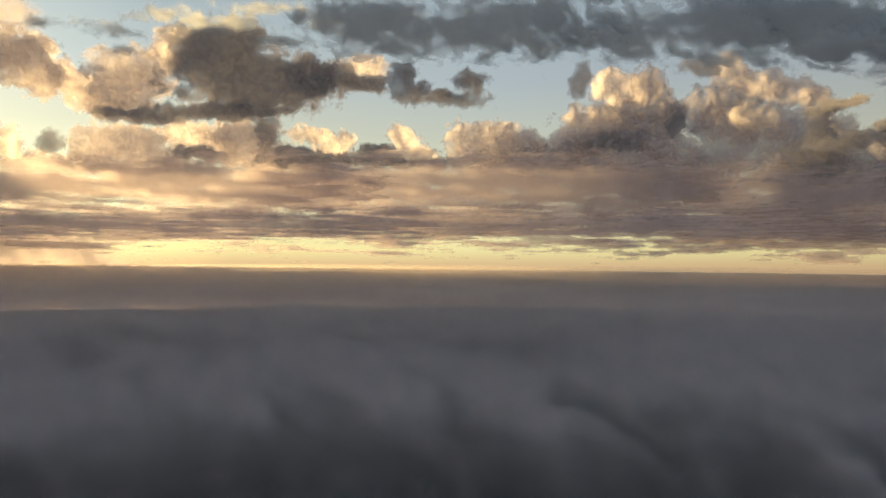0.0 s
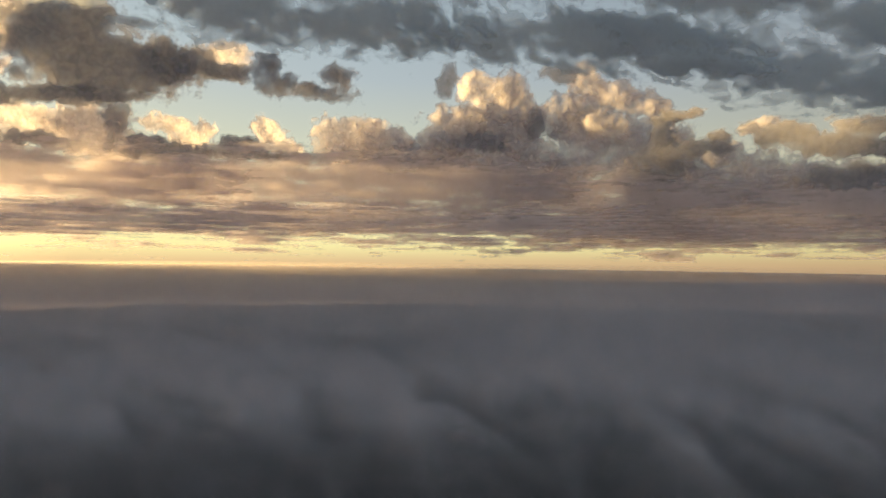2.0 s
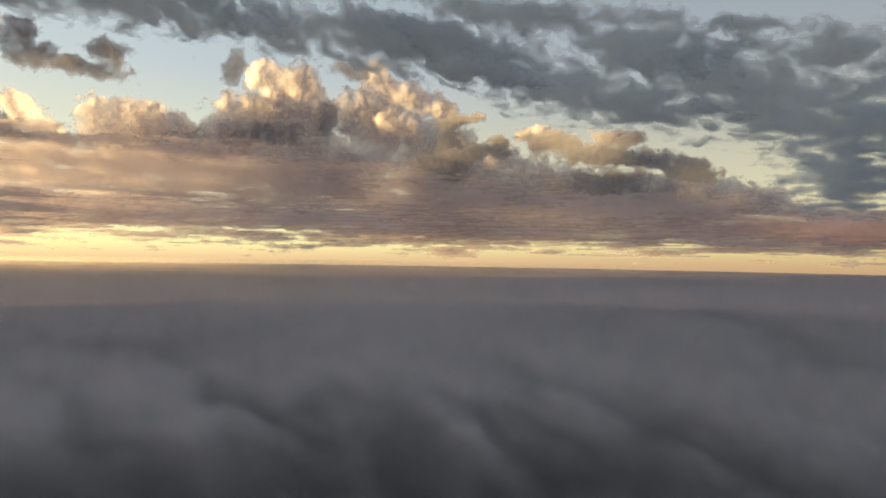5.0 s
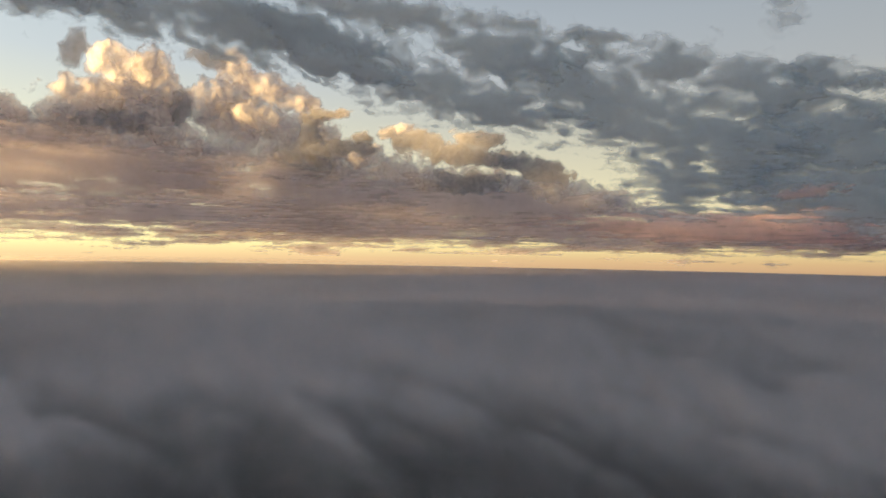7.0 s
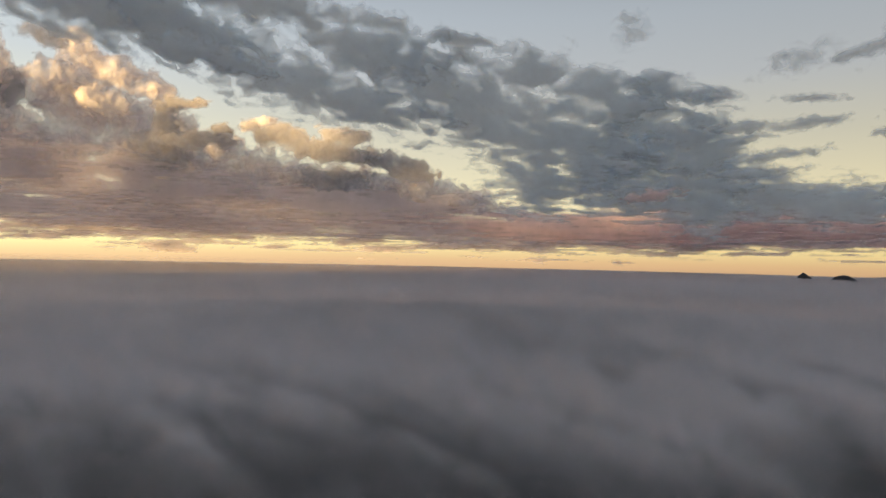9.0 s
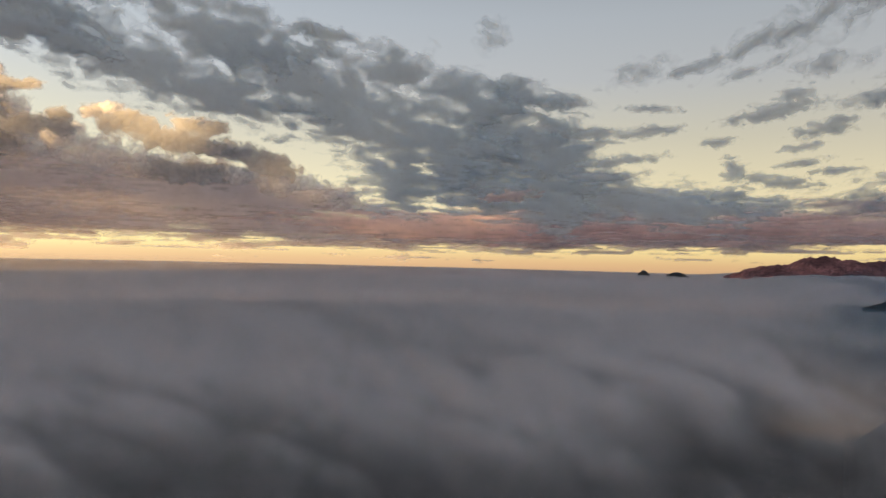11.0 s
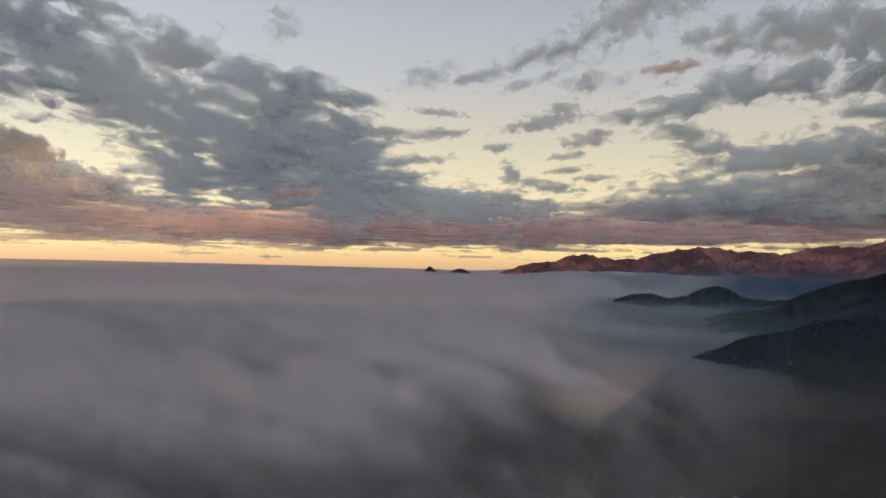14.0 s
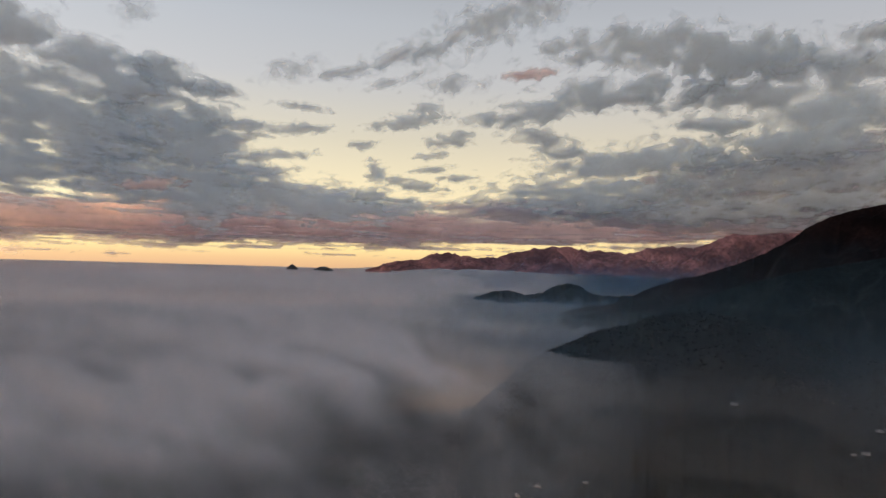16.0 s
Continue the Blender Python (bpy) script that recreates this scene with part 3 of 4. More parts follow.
def mist_sheet(level, share, seed):
    """Mist that lies between the ridges, thicker toward the open fog."""
    d = share * smooth(86, 100, aa + 3 * fbm(fx / 600, fy / 600, seed, 3)) * (1 - 0.55 * smooth(103, 112, aa)) * (1 - smooth(146, 158, aa)) * smooth(900, 2300, rr + 250 * fbm(fx / 500, fy / 500, seed + 2, 3))
    d = d * np.clip(1 + 0.9 * fbm(fx / 420, fy / 420, seed + 4, 4), 0.2, 1.6)
    z = 250 + 72 * np.minimum(rr / 4970, 1) ** 2 + level + 66 * smooth(2950, 3600, rr) + 12 * fbm(fx / 300, fy / 300, seed + 8, 3)
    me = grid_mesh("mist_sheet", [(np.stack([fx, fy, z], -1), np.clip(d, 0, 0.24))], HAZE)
    return tagged(new("mist_sheet", me), "thin blue-grey evening mist between the ridges", "mist", kind="structure")


for k, level in enumerate((-70, -45, -30, -20, -12, -5)):
    mist_sheet(level, 0.3, 401 + 20 * k)

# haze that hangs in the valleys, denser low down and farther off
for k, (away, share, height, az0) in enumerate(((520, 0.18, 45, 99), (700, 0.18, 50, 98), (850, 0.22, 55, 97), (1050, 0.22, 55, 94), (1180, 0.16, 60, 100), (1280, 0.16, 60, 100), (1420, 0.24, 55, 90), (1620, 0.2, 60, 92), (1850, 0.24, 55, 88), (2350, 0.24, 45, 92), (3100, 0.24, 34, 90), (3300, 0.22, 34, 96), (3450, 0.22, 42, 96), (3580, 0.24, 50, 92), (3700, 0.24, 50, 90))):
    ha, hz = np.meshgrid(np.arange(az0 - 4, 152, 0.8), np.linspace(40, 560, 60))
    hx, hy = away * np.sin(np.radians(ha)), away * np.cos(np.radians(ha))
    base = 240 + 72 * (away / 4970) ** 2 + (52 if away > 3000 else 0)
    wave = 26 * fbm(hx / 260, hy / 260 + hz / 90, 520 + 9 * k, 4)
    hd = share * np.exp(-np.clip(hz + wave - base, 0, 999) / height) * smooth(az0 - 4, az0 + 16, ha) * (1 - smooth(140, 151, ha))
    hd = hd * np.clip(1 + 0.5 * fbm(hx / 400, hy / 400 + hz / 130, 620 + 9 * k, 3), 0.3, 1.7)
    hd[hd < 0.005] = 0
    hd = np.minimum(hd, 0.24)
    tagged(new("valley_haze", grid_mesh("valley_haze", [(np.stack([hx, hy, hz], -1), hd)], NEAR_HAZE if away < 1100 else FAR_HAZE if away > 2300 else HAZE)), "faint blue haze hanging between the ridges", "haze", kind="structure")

# low haze far out over the fog, lit through from the sunset side
for k, (away, share) in enumerate(((1300, 0.04), (1600, 0.07), (1900, 0.11), (2300, 0.15), (2700, 0.19), (3100, 0.22), (3500, 0.23), (3900, 0.23), (4300, 0.23), (4700, 0.23))):
    ha, hz = np.meshgrid(np.arange(-62, 80, 1.5), np.linspace(230, 362, 36))
    hx, hy = away * np.sin(np.radians(ha)), away * np.cos(np.radians(ha))
    lift = 34 * smooth(25, -40, ha) * (away / 4970) ** 2
    wave = 9 * fbm(hx / 500, hy / 500 + hz / 60, 820 + 9 * k, 3)
    hd = share * np.exp(-np.clip(hz + wave - 262 - 72 * (away / 4970) ** 2 - lift, 0, 999) / 30) * smooth(-62, -50, ha) * (1 - smooth(5, 55, ha))
    hd[hd < 0.005] = 0
    tagged(new("horizon_haze", grid_mesh("horizon_haze", [(np.stack([hx, hy, hz], -1), hd)], GLOW_HAZE)), "low tan haze far out over the fog", "haze", kind="structure")

# fog that creeps in between the lower ridges
for k, away in enumerate((1520, 1580, 2100, 2180)):
    ha, hz = np.meshgrid(np.arange(86, 112, 0.3), np.linspace(60, 330, 60))
    hx, hy = away * np.sin(np.radians(ha)), away * np.cos(np.radians(ha))
    wave = 24 * fbm(hx / 220, hy / 220 + hz / 80, 720 + 9 * k, 4)
    hd = 0.23 * np.exp(-np.clip(hz + wave - 236, 0, 999) / 26) * smooth(87, 95, ha) * (1 - smooth(101, 111, ha))
    hd[hd < 0.005] = 0
    tagged(new("fog_wisp", grid_mesh("fog_wisp", [(np.stack([hx, hy, hz], -1), hd)], FOG)), "grey fog creeping between the lower ridges", "fog", kind="structure")

# ---------------- trees and houses on the near ridge ----------------
BARK = woods("bark", (0.02, 0.016, 0.013), (0.04, 0.03, 0.025), 0.8)
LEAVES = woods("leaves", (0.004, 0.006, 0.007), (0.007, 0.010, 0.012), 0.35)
PLASTER = woods("pale_plaster", (0.40, 0.40, 0.39), (0.55, 0.54, 0.53), 0.5, 0.1)
SHEET_ROOF = woods("grey_sheet_roof", (0.22, 0.23, 0.25), (0.34, 0.35, 0.37), 0.6, 0.1)


def clump(bm, x, y, z, r, rnd, level=1):
    """One leafy clump: a squashed, ragged ball."""
    made = bmesh.ops.create_icosphere(bm, subdivisions=level, radius=r)["verts"]
    for v in made:
        v.co *= rnd.uniform(0.72, 1.22)
        v.co.z *= 0.8
        v.co += Vector((x, y, z))


def tree_crown(bm, x, y, z, h, rnd):
    for k in range(4):
        a, q = rnd.uniform(0, 6.28), rnd.uniform(0.1, 0.24) * h
        clump(bm, x + q * math.cos(a), y + q * math.sin(a), z + h * rnd.uniform(0.5, 0.85), h * rnd.uniform(0.16, 0.26), rnd)


def mesh_from(name, bm, mat):
    me = bpy.data.meshes.new(name)
    bm.to_mesh(me)
    bm.free()
    me.materials.append(mat)
    return me


def part(name, bm, mat, parent, label=""):
    ob = new(name, mesh_from(name, bm, mat))
    ob.parent = parent
    return tagged(ob, label)


def slope_height(az, r):
    """The near ridge's surface at an azimuth and distance."""
    sx, sy, sz = near_slope
    col = int(np.argmin(np.abs(np.degrees(np.arctan2(sx[0], sy[0])) - az)))
    rad = np.hypot(sx[:, col], sy[:, col])
    return float(np.interp(r, rad, sz[:, col]))


rnd = random.Random(7)


def tree(az, r, h):
    top = tagged(new("tree"), "dark broad-crowned tree on the ridge line", "tree", "trees on the ridge")
    x, y = r * math.sin(radians(az)), r * math.cos(radians(az))
    top.location = (x, y, slope_height(az, r) - 0.5)
    bm = bmesh.new()
    bmesh.ops.create_cone(bm, cap_ends=True, segments=7, radius1=0.045 * h, radius2=0.018 * h, depth=0.62 * h, matrix=Matrix.Translation((0, 0, 0.31 * h)))
    for k in range(3):
        a = rnd.uniform(0, 6.28)
        limb = Matrix.Translation((0.09 * h * math.cos(a), 0.09 * h * math.sin(a), 0.55 * h)) @ Euler((0, 0.7, a)).to_matrix().to_4x4()
        bmesh.ops.create_cone(bm, cap_ends=True, segments=5, radius1=0.018 * h, radius2=0.006 * h, depth=0.3 * h, matrix=limb)
    part("trunk", bm, BARK, top)
    bm = bmesh.new()
    for k in range(11):
        a, q, up_ = rnd.uniform(0, 6.28), rnd.uniform(0.05, 0.32) * h, rnd.uniform(0.45, 0.95)
        clump(bm, q * math.cos(a) * (1.3 - up_), q * math.sin(a) * (1.3 - up_), h * up_, h * rnd.uniform(0.09, 0.17), rnd)
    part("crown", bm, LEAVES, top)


for k in range(34):
    az = 101 + 13.5 * (k + rnd.uniform(0, 0.8)) / 34
    crest_r = float(np.hypot(near_slope[0][89], near_slope[1][89])[int((az - 94) / 0.1)])
    tree(az, crest_r - rnd.uniform(0, 25), rnd.uniform(6, 10))

ball = bmesh.new()
bmesh.ops.create_icosphere(ball, subdivisions=1, radius=1)
ball_v = np.array([v.co[:] for v in ball.verts])
ball_f = np.array([[v.index for v in f.verts] for f in ball.faces])
ball.free()
rng = np.random.default_rng(5)
COUNT = 1500
c_az = rng.uniform(97, 128, COUNT)
crest_line = np.hypot(near_slope[0][89], near_slope[1][89])
c_r = crest_line[((c_az - 94) / 0.1).astype(int)] - 230 * rng.random(COUNT) ** 1.5 + 15
c_z = np.array([slope_height(p, q) for p, q in zip(c_az, c_r)])
c_p = np.stack([c_r * np.sin(np.radians(c_az)), c_r * np.cos(np.radians(c_az)), c_z + 0.5], -1)
c_v = c_p[:, None] + ball_v[None] * rng.uniform(2.2, 3.8, COUNT)[:, None, None] * rng.uniform(0.72, 1.22, (COUNT, len(ball_v), 1)) * (1, 1, 0.85)
c_f = ball_f[None] + (np.arange(COUNT) * len(ball_v))[:, None, None]
canopy = bpy.data.meshes.new("forest_canopy")
canopy.from_pydata(c_v.reshape(-1, 3).tolist(), [], c_f.reshape(-1, 3).tolist())
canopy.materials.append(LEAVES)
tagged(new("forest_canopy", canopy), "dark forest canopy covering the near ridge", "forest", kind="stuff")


def house(az, r, length, label, turn):
    top = tagged(new("house"), label, "house", "houses on the slope")
    x, y = r * math.sin(radians(az)), r * math.cos(radians(az))
    top.matrix_world = pose(x, y, slope_height(az, r) - 0.3, 0, 0, turn)
    w, h = length * 0.5, length * 0.26
    bm = bmesh.new()
    bmesh.ops.create_cube(bm, size=1, matrix=Matrix.Translation((0, 0, h / 2)) @ Matrix.Diagonal((length, w, h, 1)))
    part("wall", bm, PLASTER, top)
    bm = bmesh.new()
    e = 0.5
    v = [bm.verts.new(c) for c in ((-length / 2 - e, -w / 2 - e, h), (length / 2 + e, -w / 2 - e, h), (length / 2 + e, w / 2 + e, h), (-length / 2 - e, w / 2 + e, h), (-length / 2 - e, 0, h + w * 0.35), (length / 2 + e, 0, h + w * 0.35))]
    for f in ((0, 1, 5, 4), (2, 3, 4, 5), (0, 4, 3), (1, 2, 5), (3, 2, 1, 0)):
        bm.faces.new([v[i] for i in f])
    part("roof", bm, SHEET_ROOF, top, "pale sheet-metal roof")
    for k in (-1, 1):
        bm = bmesh.new()
        bmesh.ops.create_cube(bm, size=1, matrix=Matrix.Translation((k * length * 0.25, -w / 2 - 0.03, h * 0.55)) @ Matrix.Diagonal((1.2, 0.1, 1.1, 1)))
        part("window", bm, BARK, top)


house(115.57, 1073, 9, "long pale farmhouse on the dark slope", 30)
house(124.27, 1024, 9, "small white house low on the slope", 60)
house(125.08, 1103, 8, "small white house among dark trees", 20)
house(123.55, 1012, 6, "small grey shed beside the white houses", 75)
house(100.64, 867, 7, "small pale house glimpsed through the mist", 40)
house(98.95, 847, 7, "small pale house glimpsed through the mist", 15)
house(104.48, 838, 6, "small pale house glimpsed through the mist", 65)

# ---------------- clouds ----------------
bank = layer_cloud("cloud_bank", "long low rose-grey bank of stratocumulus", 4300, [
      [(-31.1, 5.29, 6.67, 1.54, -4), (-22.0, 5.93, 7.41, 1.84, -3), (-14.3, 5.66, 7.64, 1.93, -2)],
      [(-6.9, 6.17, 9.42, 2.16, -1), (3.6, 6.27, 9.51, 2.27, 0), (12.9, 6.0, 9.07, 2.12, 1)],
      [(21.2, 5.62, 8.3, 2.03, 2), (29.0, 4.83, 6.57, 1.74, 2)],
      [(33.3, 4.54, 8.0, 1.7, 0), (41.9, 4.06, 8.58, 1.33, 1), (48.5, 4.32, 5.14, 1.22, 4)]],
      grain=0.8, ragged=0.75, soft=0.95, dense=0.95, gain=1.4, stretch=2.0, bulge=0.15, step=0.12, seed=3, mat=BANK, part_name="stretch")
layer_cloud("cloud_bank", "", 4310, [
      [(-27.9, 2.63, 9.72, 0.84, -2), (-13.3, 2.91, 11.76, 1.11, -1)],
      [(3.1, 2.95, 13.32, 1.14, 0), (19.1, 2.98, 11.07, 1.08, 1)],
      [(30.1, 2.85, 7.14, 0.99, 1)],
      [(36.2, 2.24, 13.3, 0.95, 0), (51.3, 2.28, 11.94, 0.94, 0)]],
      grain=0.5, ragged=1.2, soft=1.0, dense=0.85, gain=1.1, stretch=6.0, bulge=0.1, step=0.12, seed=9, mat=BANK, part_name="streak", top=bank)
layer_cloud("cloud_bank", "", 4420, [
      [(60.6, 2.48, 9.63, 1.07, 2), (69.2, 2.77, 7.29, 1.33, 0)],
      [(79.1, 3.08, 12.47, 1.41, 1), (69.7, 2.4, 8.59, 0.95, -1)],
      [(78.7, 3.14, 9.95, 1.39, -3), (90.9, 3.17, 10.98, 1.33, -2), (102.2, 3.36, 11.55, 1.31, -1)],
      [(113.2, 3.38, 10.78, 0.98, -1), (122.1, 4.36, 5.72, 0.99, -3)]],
      grain=0.8, ragged=0.75, soft=0.9, dense=0.84, gain=1.2, stretch=3.0, step=0.12, seed=7, mat=ROSE_LIT, part_name="stretch", top=bank)
cloud("streak_cloud", "thin flat streaks of cloud above the horizon", 4800, dict(parts=[
      ("streak", [(-29.7, 2.49, 7.21, 1.16, 0), (-22.0, 2.72, 12.33, 1.50, 0), (0.7, 3.22, 14.33, 1.72, 0), (23.2, 3.02, 12.10, 1.67, 0)], {}),
      ("streak", [(36.2, 2.67, 16.63, 1.43, -1), (57.2, 2.47, 15.29, 1.19, -1), (71.0, 2.06, 10.57, 0.82, -1)], {}),
      ("streak", [(64.9, 1.93, 16.62, 1.05, -2), (83.7, 2.09, 15.62, 0.83, -2), (99.7, 2.21, 12.33, 0.57, -2)], {}),
      ("streak", [(92.8, 2.14, 13.36, 0.86, -2), (109.0, 3.04, 13.11, 1.00, -2), (121.0, 3.74, 8.04, 1.00, -2)], {})]),
      lump=0.0, cell=0.26, wisp=1.5, stretch=20, soft=0.5, fill=0.32, bulge=0.2, core=0.15, seed=5, step=0.12)
cloud("dark_cumulus", "dark grey cumulus with a gilded edge", 4500, dict(parts=[
      ("body", [(-18.3, 15.61, 3.91, 2.46, -5), (-15.7, 14.11, 5.35, 2.09, -4), (-20.5, 16.77, 1.36, 0.74, -6), (-16.6, 17.16, 1.86, 1.18, -5), (-13.0, 14.07, 2.74, 1.5, -3)], dict(far=4500, bulge=0.15, soft=0.5, core=0.1, mat=SHADED)),
      ("tail", [(-10.2, 14.66, 2.79, 1.24, -3), (-11.3, 15.58, 0.65, 0.96, -3), (-7.4, 14.52, 2.45, 0.8, 2)], dict(far=4500, bulge=0.15, soft=0.5, core=0.1, mat=SHADED)),
      ("base", [(-18.3, 11.69, 5.63, 0.61, -6), (-24.1, 10.79, 3.21, 0.46, -1)], dict(far=4500, bulge=0.15, soft=0.5, core=0.1, mat=SHADED)),
      ("gilded_edge", [(-7.0, 15.78, 1.7, 0.75, -2), (-5.9, 15.46, 0.95, 0.53, -2)], dict(far=4660, bulge=1.4, mat=WHITE, thick=0.8)),
      ("gilded_edge", [(-22.5, 15.6, 1.07, 1.24, -6), (-21.4, 17.08, 1.09, 0.49, -7)], dict(far=4660, bulge=1.8, mat=WHITE))]),
      lump=0.5, cell=0.81, wisp=0.44, warp=0.55, soft=0.36, skins=2, core=0.45, fill=0.1, seed=11)
cloud("gilded_cumulus", "drawn-out cumulus, its sunward edge golden", 4600, dict(parts=[
      ("billow", [(-32.5, 14.23, 2.08, 1.52, 3), (-31.3, 13.26, 1.77, 1.4, 17)], dict(far=4580, bulge=1.1, core=0.2)),
      ("gilded_edge", [(-30.9, 15.13, 0.93, 0.54, 26), (-29.5, 13.23, 1.32, 0.79, 30), (-28.2, 12.19, 1.58, 1.05, 35), (-26.8, 11.36, 1.0, 0.58, 4)], dict(far=4660, bulge=1.8, mat=WHITE)),
      ("billow", [(-25.1, 13.44, 2.45, 1.89, -6), (-26.1, 11.9, 2.33, 1.07, -1), (-25.5, 14.3, 0.94, 0.57, -7)], dict(far=4580, bulge=1.1, core=0.2))]),
      lump=0.5, cell=0.72, wisp=0.44, warp=0.55, soft=0.36, skins=2, core=0.45, fill=0.1, seed=12)
cloud("heaped_cumulus", "heap of cumulus over the bank, half golden", 4620, dict(parts=[
      ("billow", [(-32.8, 7.69, 0.75, 1.42, -5), (-31.2, 6.91, 1.76, 0.65, -5), (-29.0, 6.87, 2.2, 0.58, -4)], dict(far=4660, bulge=1.8, mat=WHITE)),
      ("billow", [(-26.8, 8.21, 1.84, 1.51, -4), (-24.8, 8.36, 2.3, 1.45, -4), (-23.7, 7.45, 2.82, 0.95, -4)], dict(far=4580, bulge=1.1, core=0.2)),
      ("golden_head", [(-20.2, 9.63, 2.28, 0.96, -1), (-22.1, 9.85, 0.83, 0.43, -4), (-18.5, 9.08, 1.12, 0.89, -3)], dict(far=4660, bulge=1.8, mat=WHITE)),
      ("billow", [(-16.1, 8.99, 2.57, 1.89, -3), (-17.0, 10.28, 1.32, 0.8, -3), (-14.7, 7.92, 1.79, 0.91, -2)], dict(far=4580, bulge=1.1, core=0.2)),
      ("shred", [(-20.0, 8.33, 2.03, 0.48, 1)], dict(far=4500, bulge=0.15, soft=0.5, core=0.1, mat=SHADED)),
      ("shred", [(-30.2, 8.33, 0.79, 0.73, -5)], dict(far=4500, bulge=0.15, soft=0.5, core=0.1, thick=0.62, mat=SHADED)),
      ("shred", [(-14.7, 10.32, 0.9, 1.17, -3)], dict(far=4500, bulge=0.15, soft=0.5, core=0.1, thick=0.62, mat=SHADED))]),
      lump=0.5, cell=0.63, wisp=0.44, warp=0.55, soft=0.36, skins=2, core=0.45, fill=0.1, seed=13)
cloud("small_cumulus", "small golden cumulus with a curled head", 4660, dict(parts=[
      ("head", [(-10.8, 10.13, 1.66, 0.64, 8), (-9.3, 9.18, 1.3, 1.2, -2), (-8.2, 9.86, 0.66, 0.6, -2)], dict(far=4660, bulge=1.8, mat=WHITE)),
      ("base", [(-11.3, 8.05, 3.22, 0.64, -2), (-12.5, 8.7, 1.83, 0.41, 1)], dict(far=4500, bulge=0.15, soft=0.5, core=0.1, mat=SHADED))]),
      lump=0.5, cell=0.54, wisp=0.44, warp=0.55, soft=0.36, skins=2, core=0.45, fill=0.1, seed=14)
cloud("small_cumulus", "small golden cumulus turret", 4660, dict(parts=[
      ("head", [(-3.8, 10.34, 0.76, 0.79, 24), (-3.0, 9.51, 1.14, 0.84, 29), (-1.9, 8.88, 1.15, 0.61, 14)], dict(far=4660, bulge=1.8, mat=WHITE)),
      ("base", [(-5.6, 9.09, 1.61, 0.47, -1), (-4.1, 8.19, 5.23, 0.47, 1)], dict(far=4500, bulge=0.15, soft=0.5, core=0.1, mat=SHADED))]),
      lump=0.5, cell=0.50, wisp=0.44, warp=0.55, soft=0.36, skins=2, core=0.45, fill=0.1, seed=15)
cloud("broad_cumulus", "broad golden cumulus rising from the bank", 4650, dict(parts=[
      ("crown", [(2.0, 9.83, 1.62, 1.49, 0), (4.1, 10.57, 2.28, 0.79, 0), (3.1, 8.9, 1.91, 1.21, 0)], dict(far=4660, bulge=1.8, mat=WHITE)),
      ("shoulder", [(5.5, 9.35, 2.08, 1.39, 1), (7.6, 9.7, 0.85, 0.65, 1), (4.8, 8.29, 2.85, 1.03, 0)], dict(far=4580, bulge=1.1, core=0.2)),
      ("base", [(7.8, 7.93, 3.75, 1.3, 1), (10.6, 8.44, 2.31, 1.01, 1)], dict(far=4580, bulge=1.1, core=0.2))]),
      lump=0.5, cell=0.63, wisp=0.44, warp=0.55, soft=0.36, skins=2, core=0.45, fill=0.1, seed=17)
cloud("cumulus_tower", "rose-grey cumulus tower with golden top", 4620, dict(parts=[
      ("crown", [(14.2, 13.94, 1.62, 0.97, 3), (15.2, 12.96, 1.52, 0.7, 3), (13.7, 14.84, 0.81, 0.52, 3)], dict(far=4660, bulge=1.8, mat=WHITE)),
      ("shoulder", [(16.9, 13.65, 1.14, 1.48, 4), (18.2, 11.52, 1.21, 1.49, 3), (15.6, 11.66, 2.66, 0.98, 3)], dict(far=4580, bulge=1.1, core=0.2)),
      ("base", [(12.9, 11.02, 2.73, 1.44, 2), (16.5, 10.07, 2.2, 1.87, 3), (12.0, 9.32, 2.74, 1.19, 2), (15.2, 7.78, 4.89, 1.54, 2)], dict(far=4580, bulge=1.1, core=0.2)),
      ("golden_fold", [(11.0, 9.99, 0.92, 0.5, 2)], dict(far=4530, bulge=1.6, mat=WHITE)),
      ("golden_fold", [(18.4, 9.0, 1.89, 0.8, 3), (19.9, 7.96, 0.76, 1.06, 2)], dict(far=4530, bulge=1.6, mat=WHITE)),
      ("shred", [(14.0, 9.71, 2.52, 0.72, -1)], dict(far=4500, bulge=0.15, soft=0.5, core=0.1, mat=SHADED)),
      ("shred", [(11.4, 14.74, 0.74, 1.06, 18)], dict(far=4500, bulge=0.15, soft=0.5, core=0.1, thick=0.62, mat=SHADED)),
      ("shred", [(18.9, 11.05, 0.6, 1.23, 3)], dict(far=4500, bulge=0.15, soft=0.5, core=0.1, thick=0.62, mat=SHADED))]),
      lump=0.5, cell=0.72, wisp=0.44, warp=0.55, soft=0.36, skins=2, core=0.45, fill=0.1, seed=18)
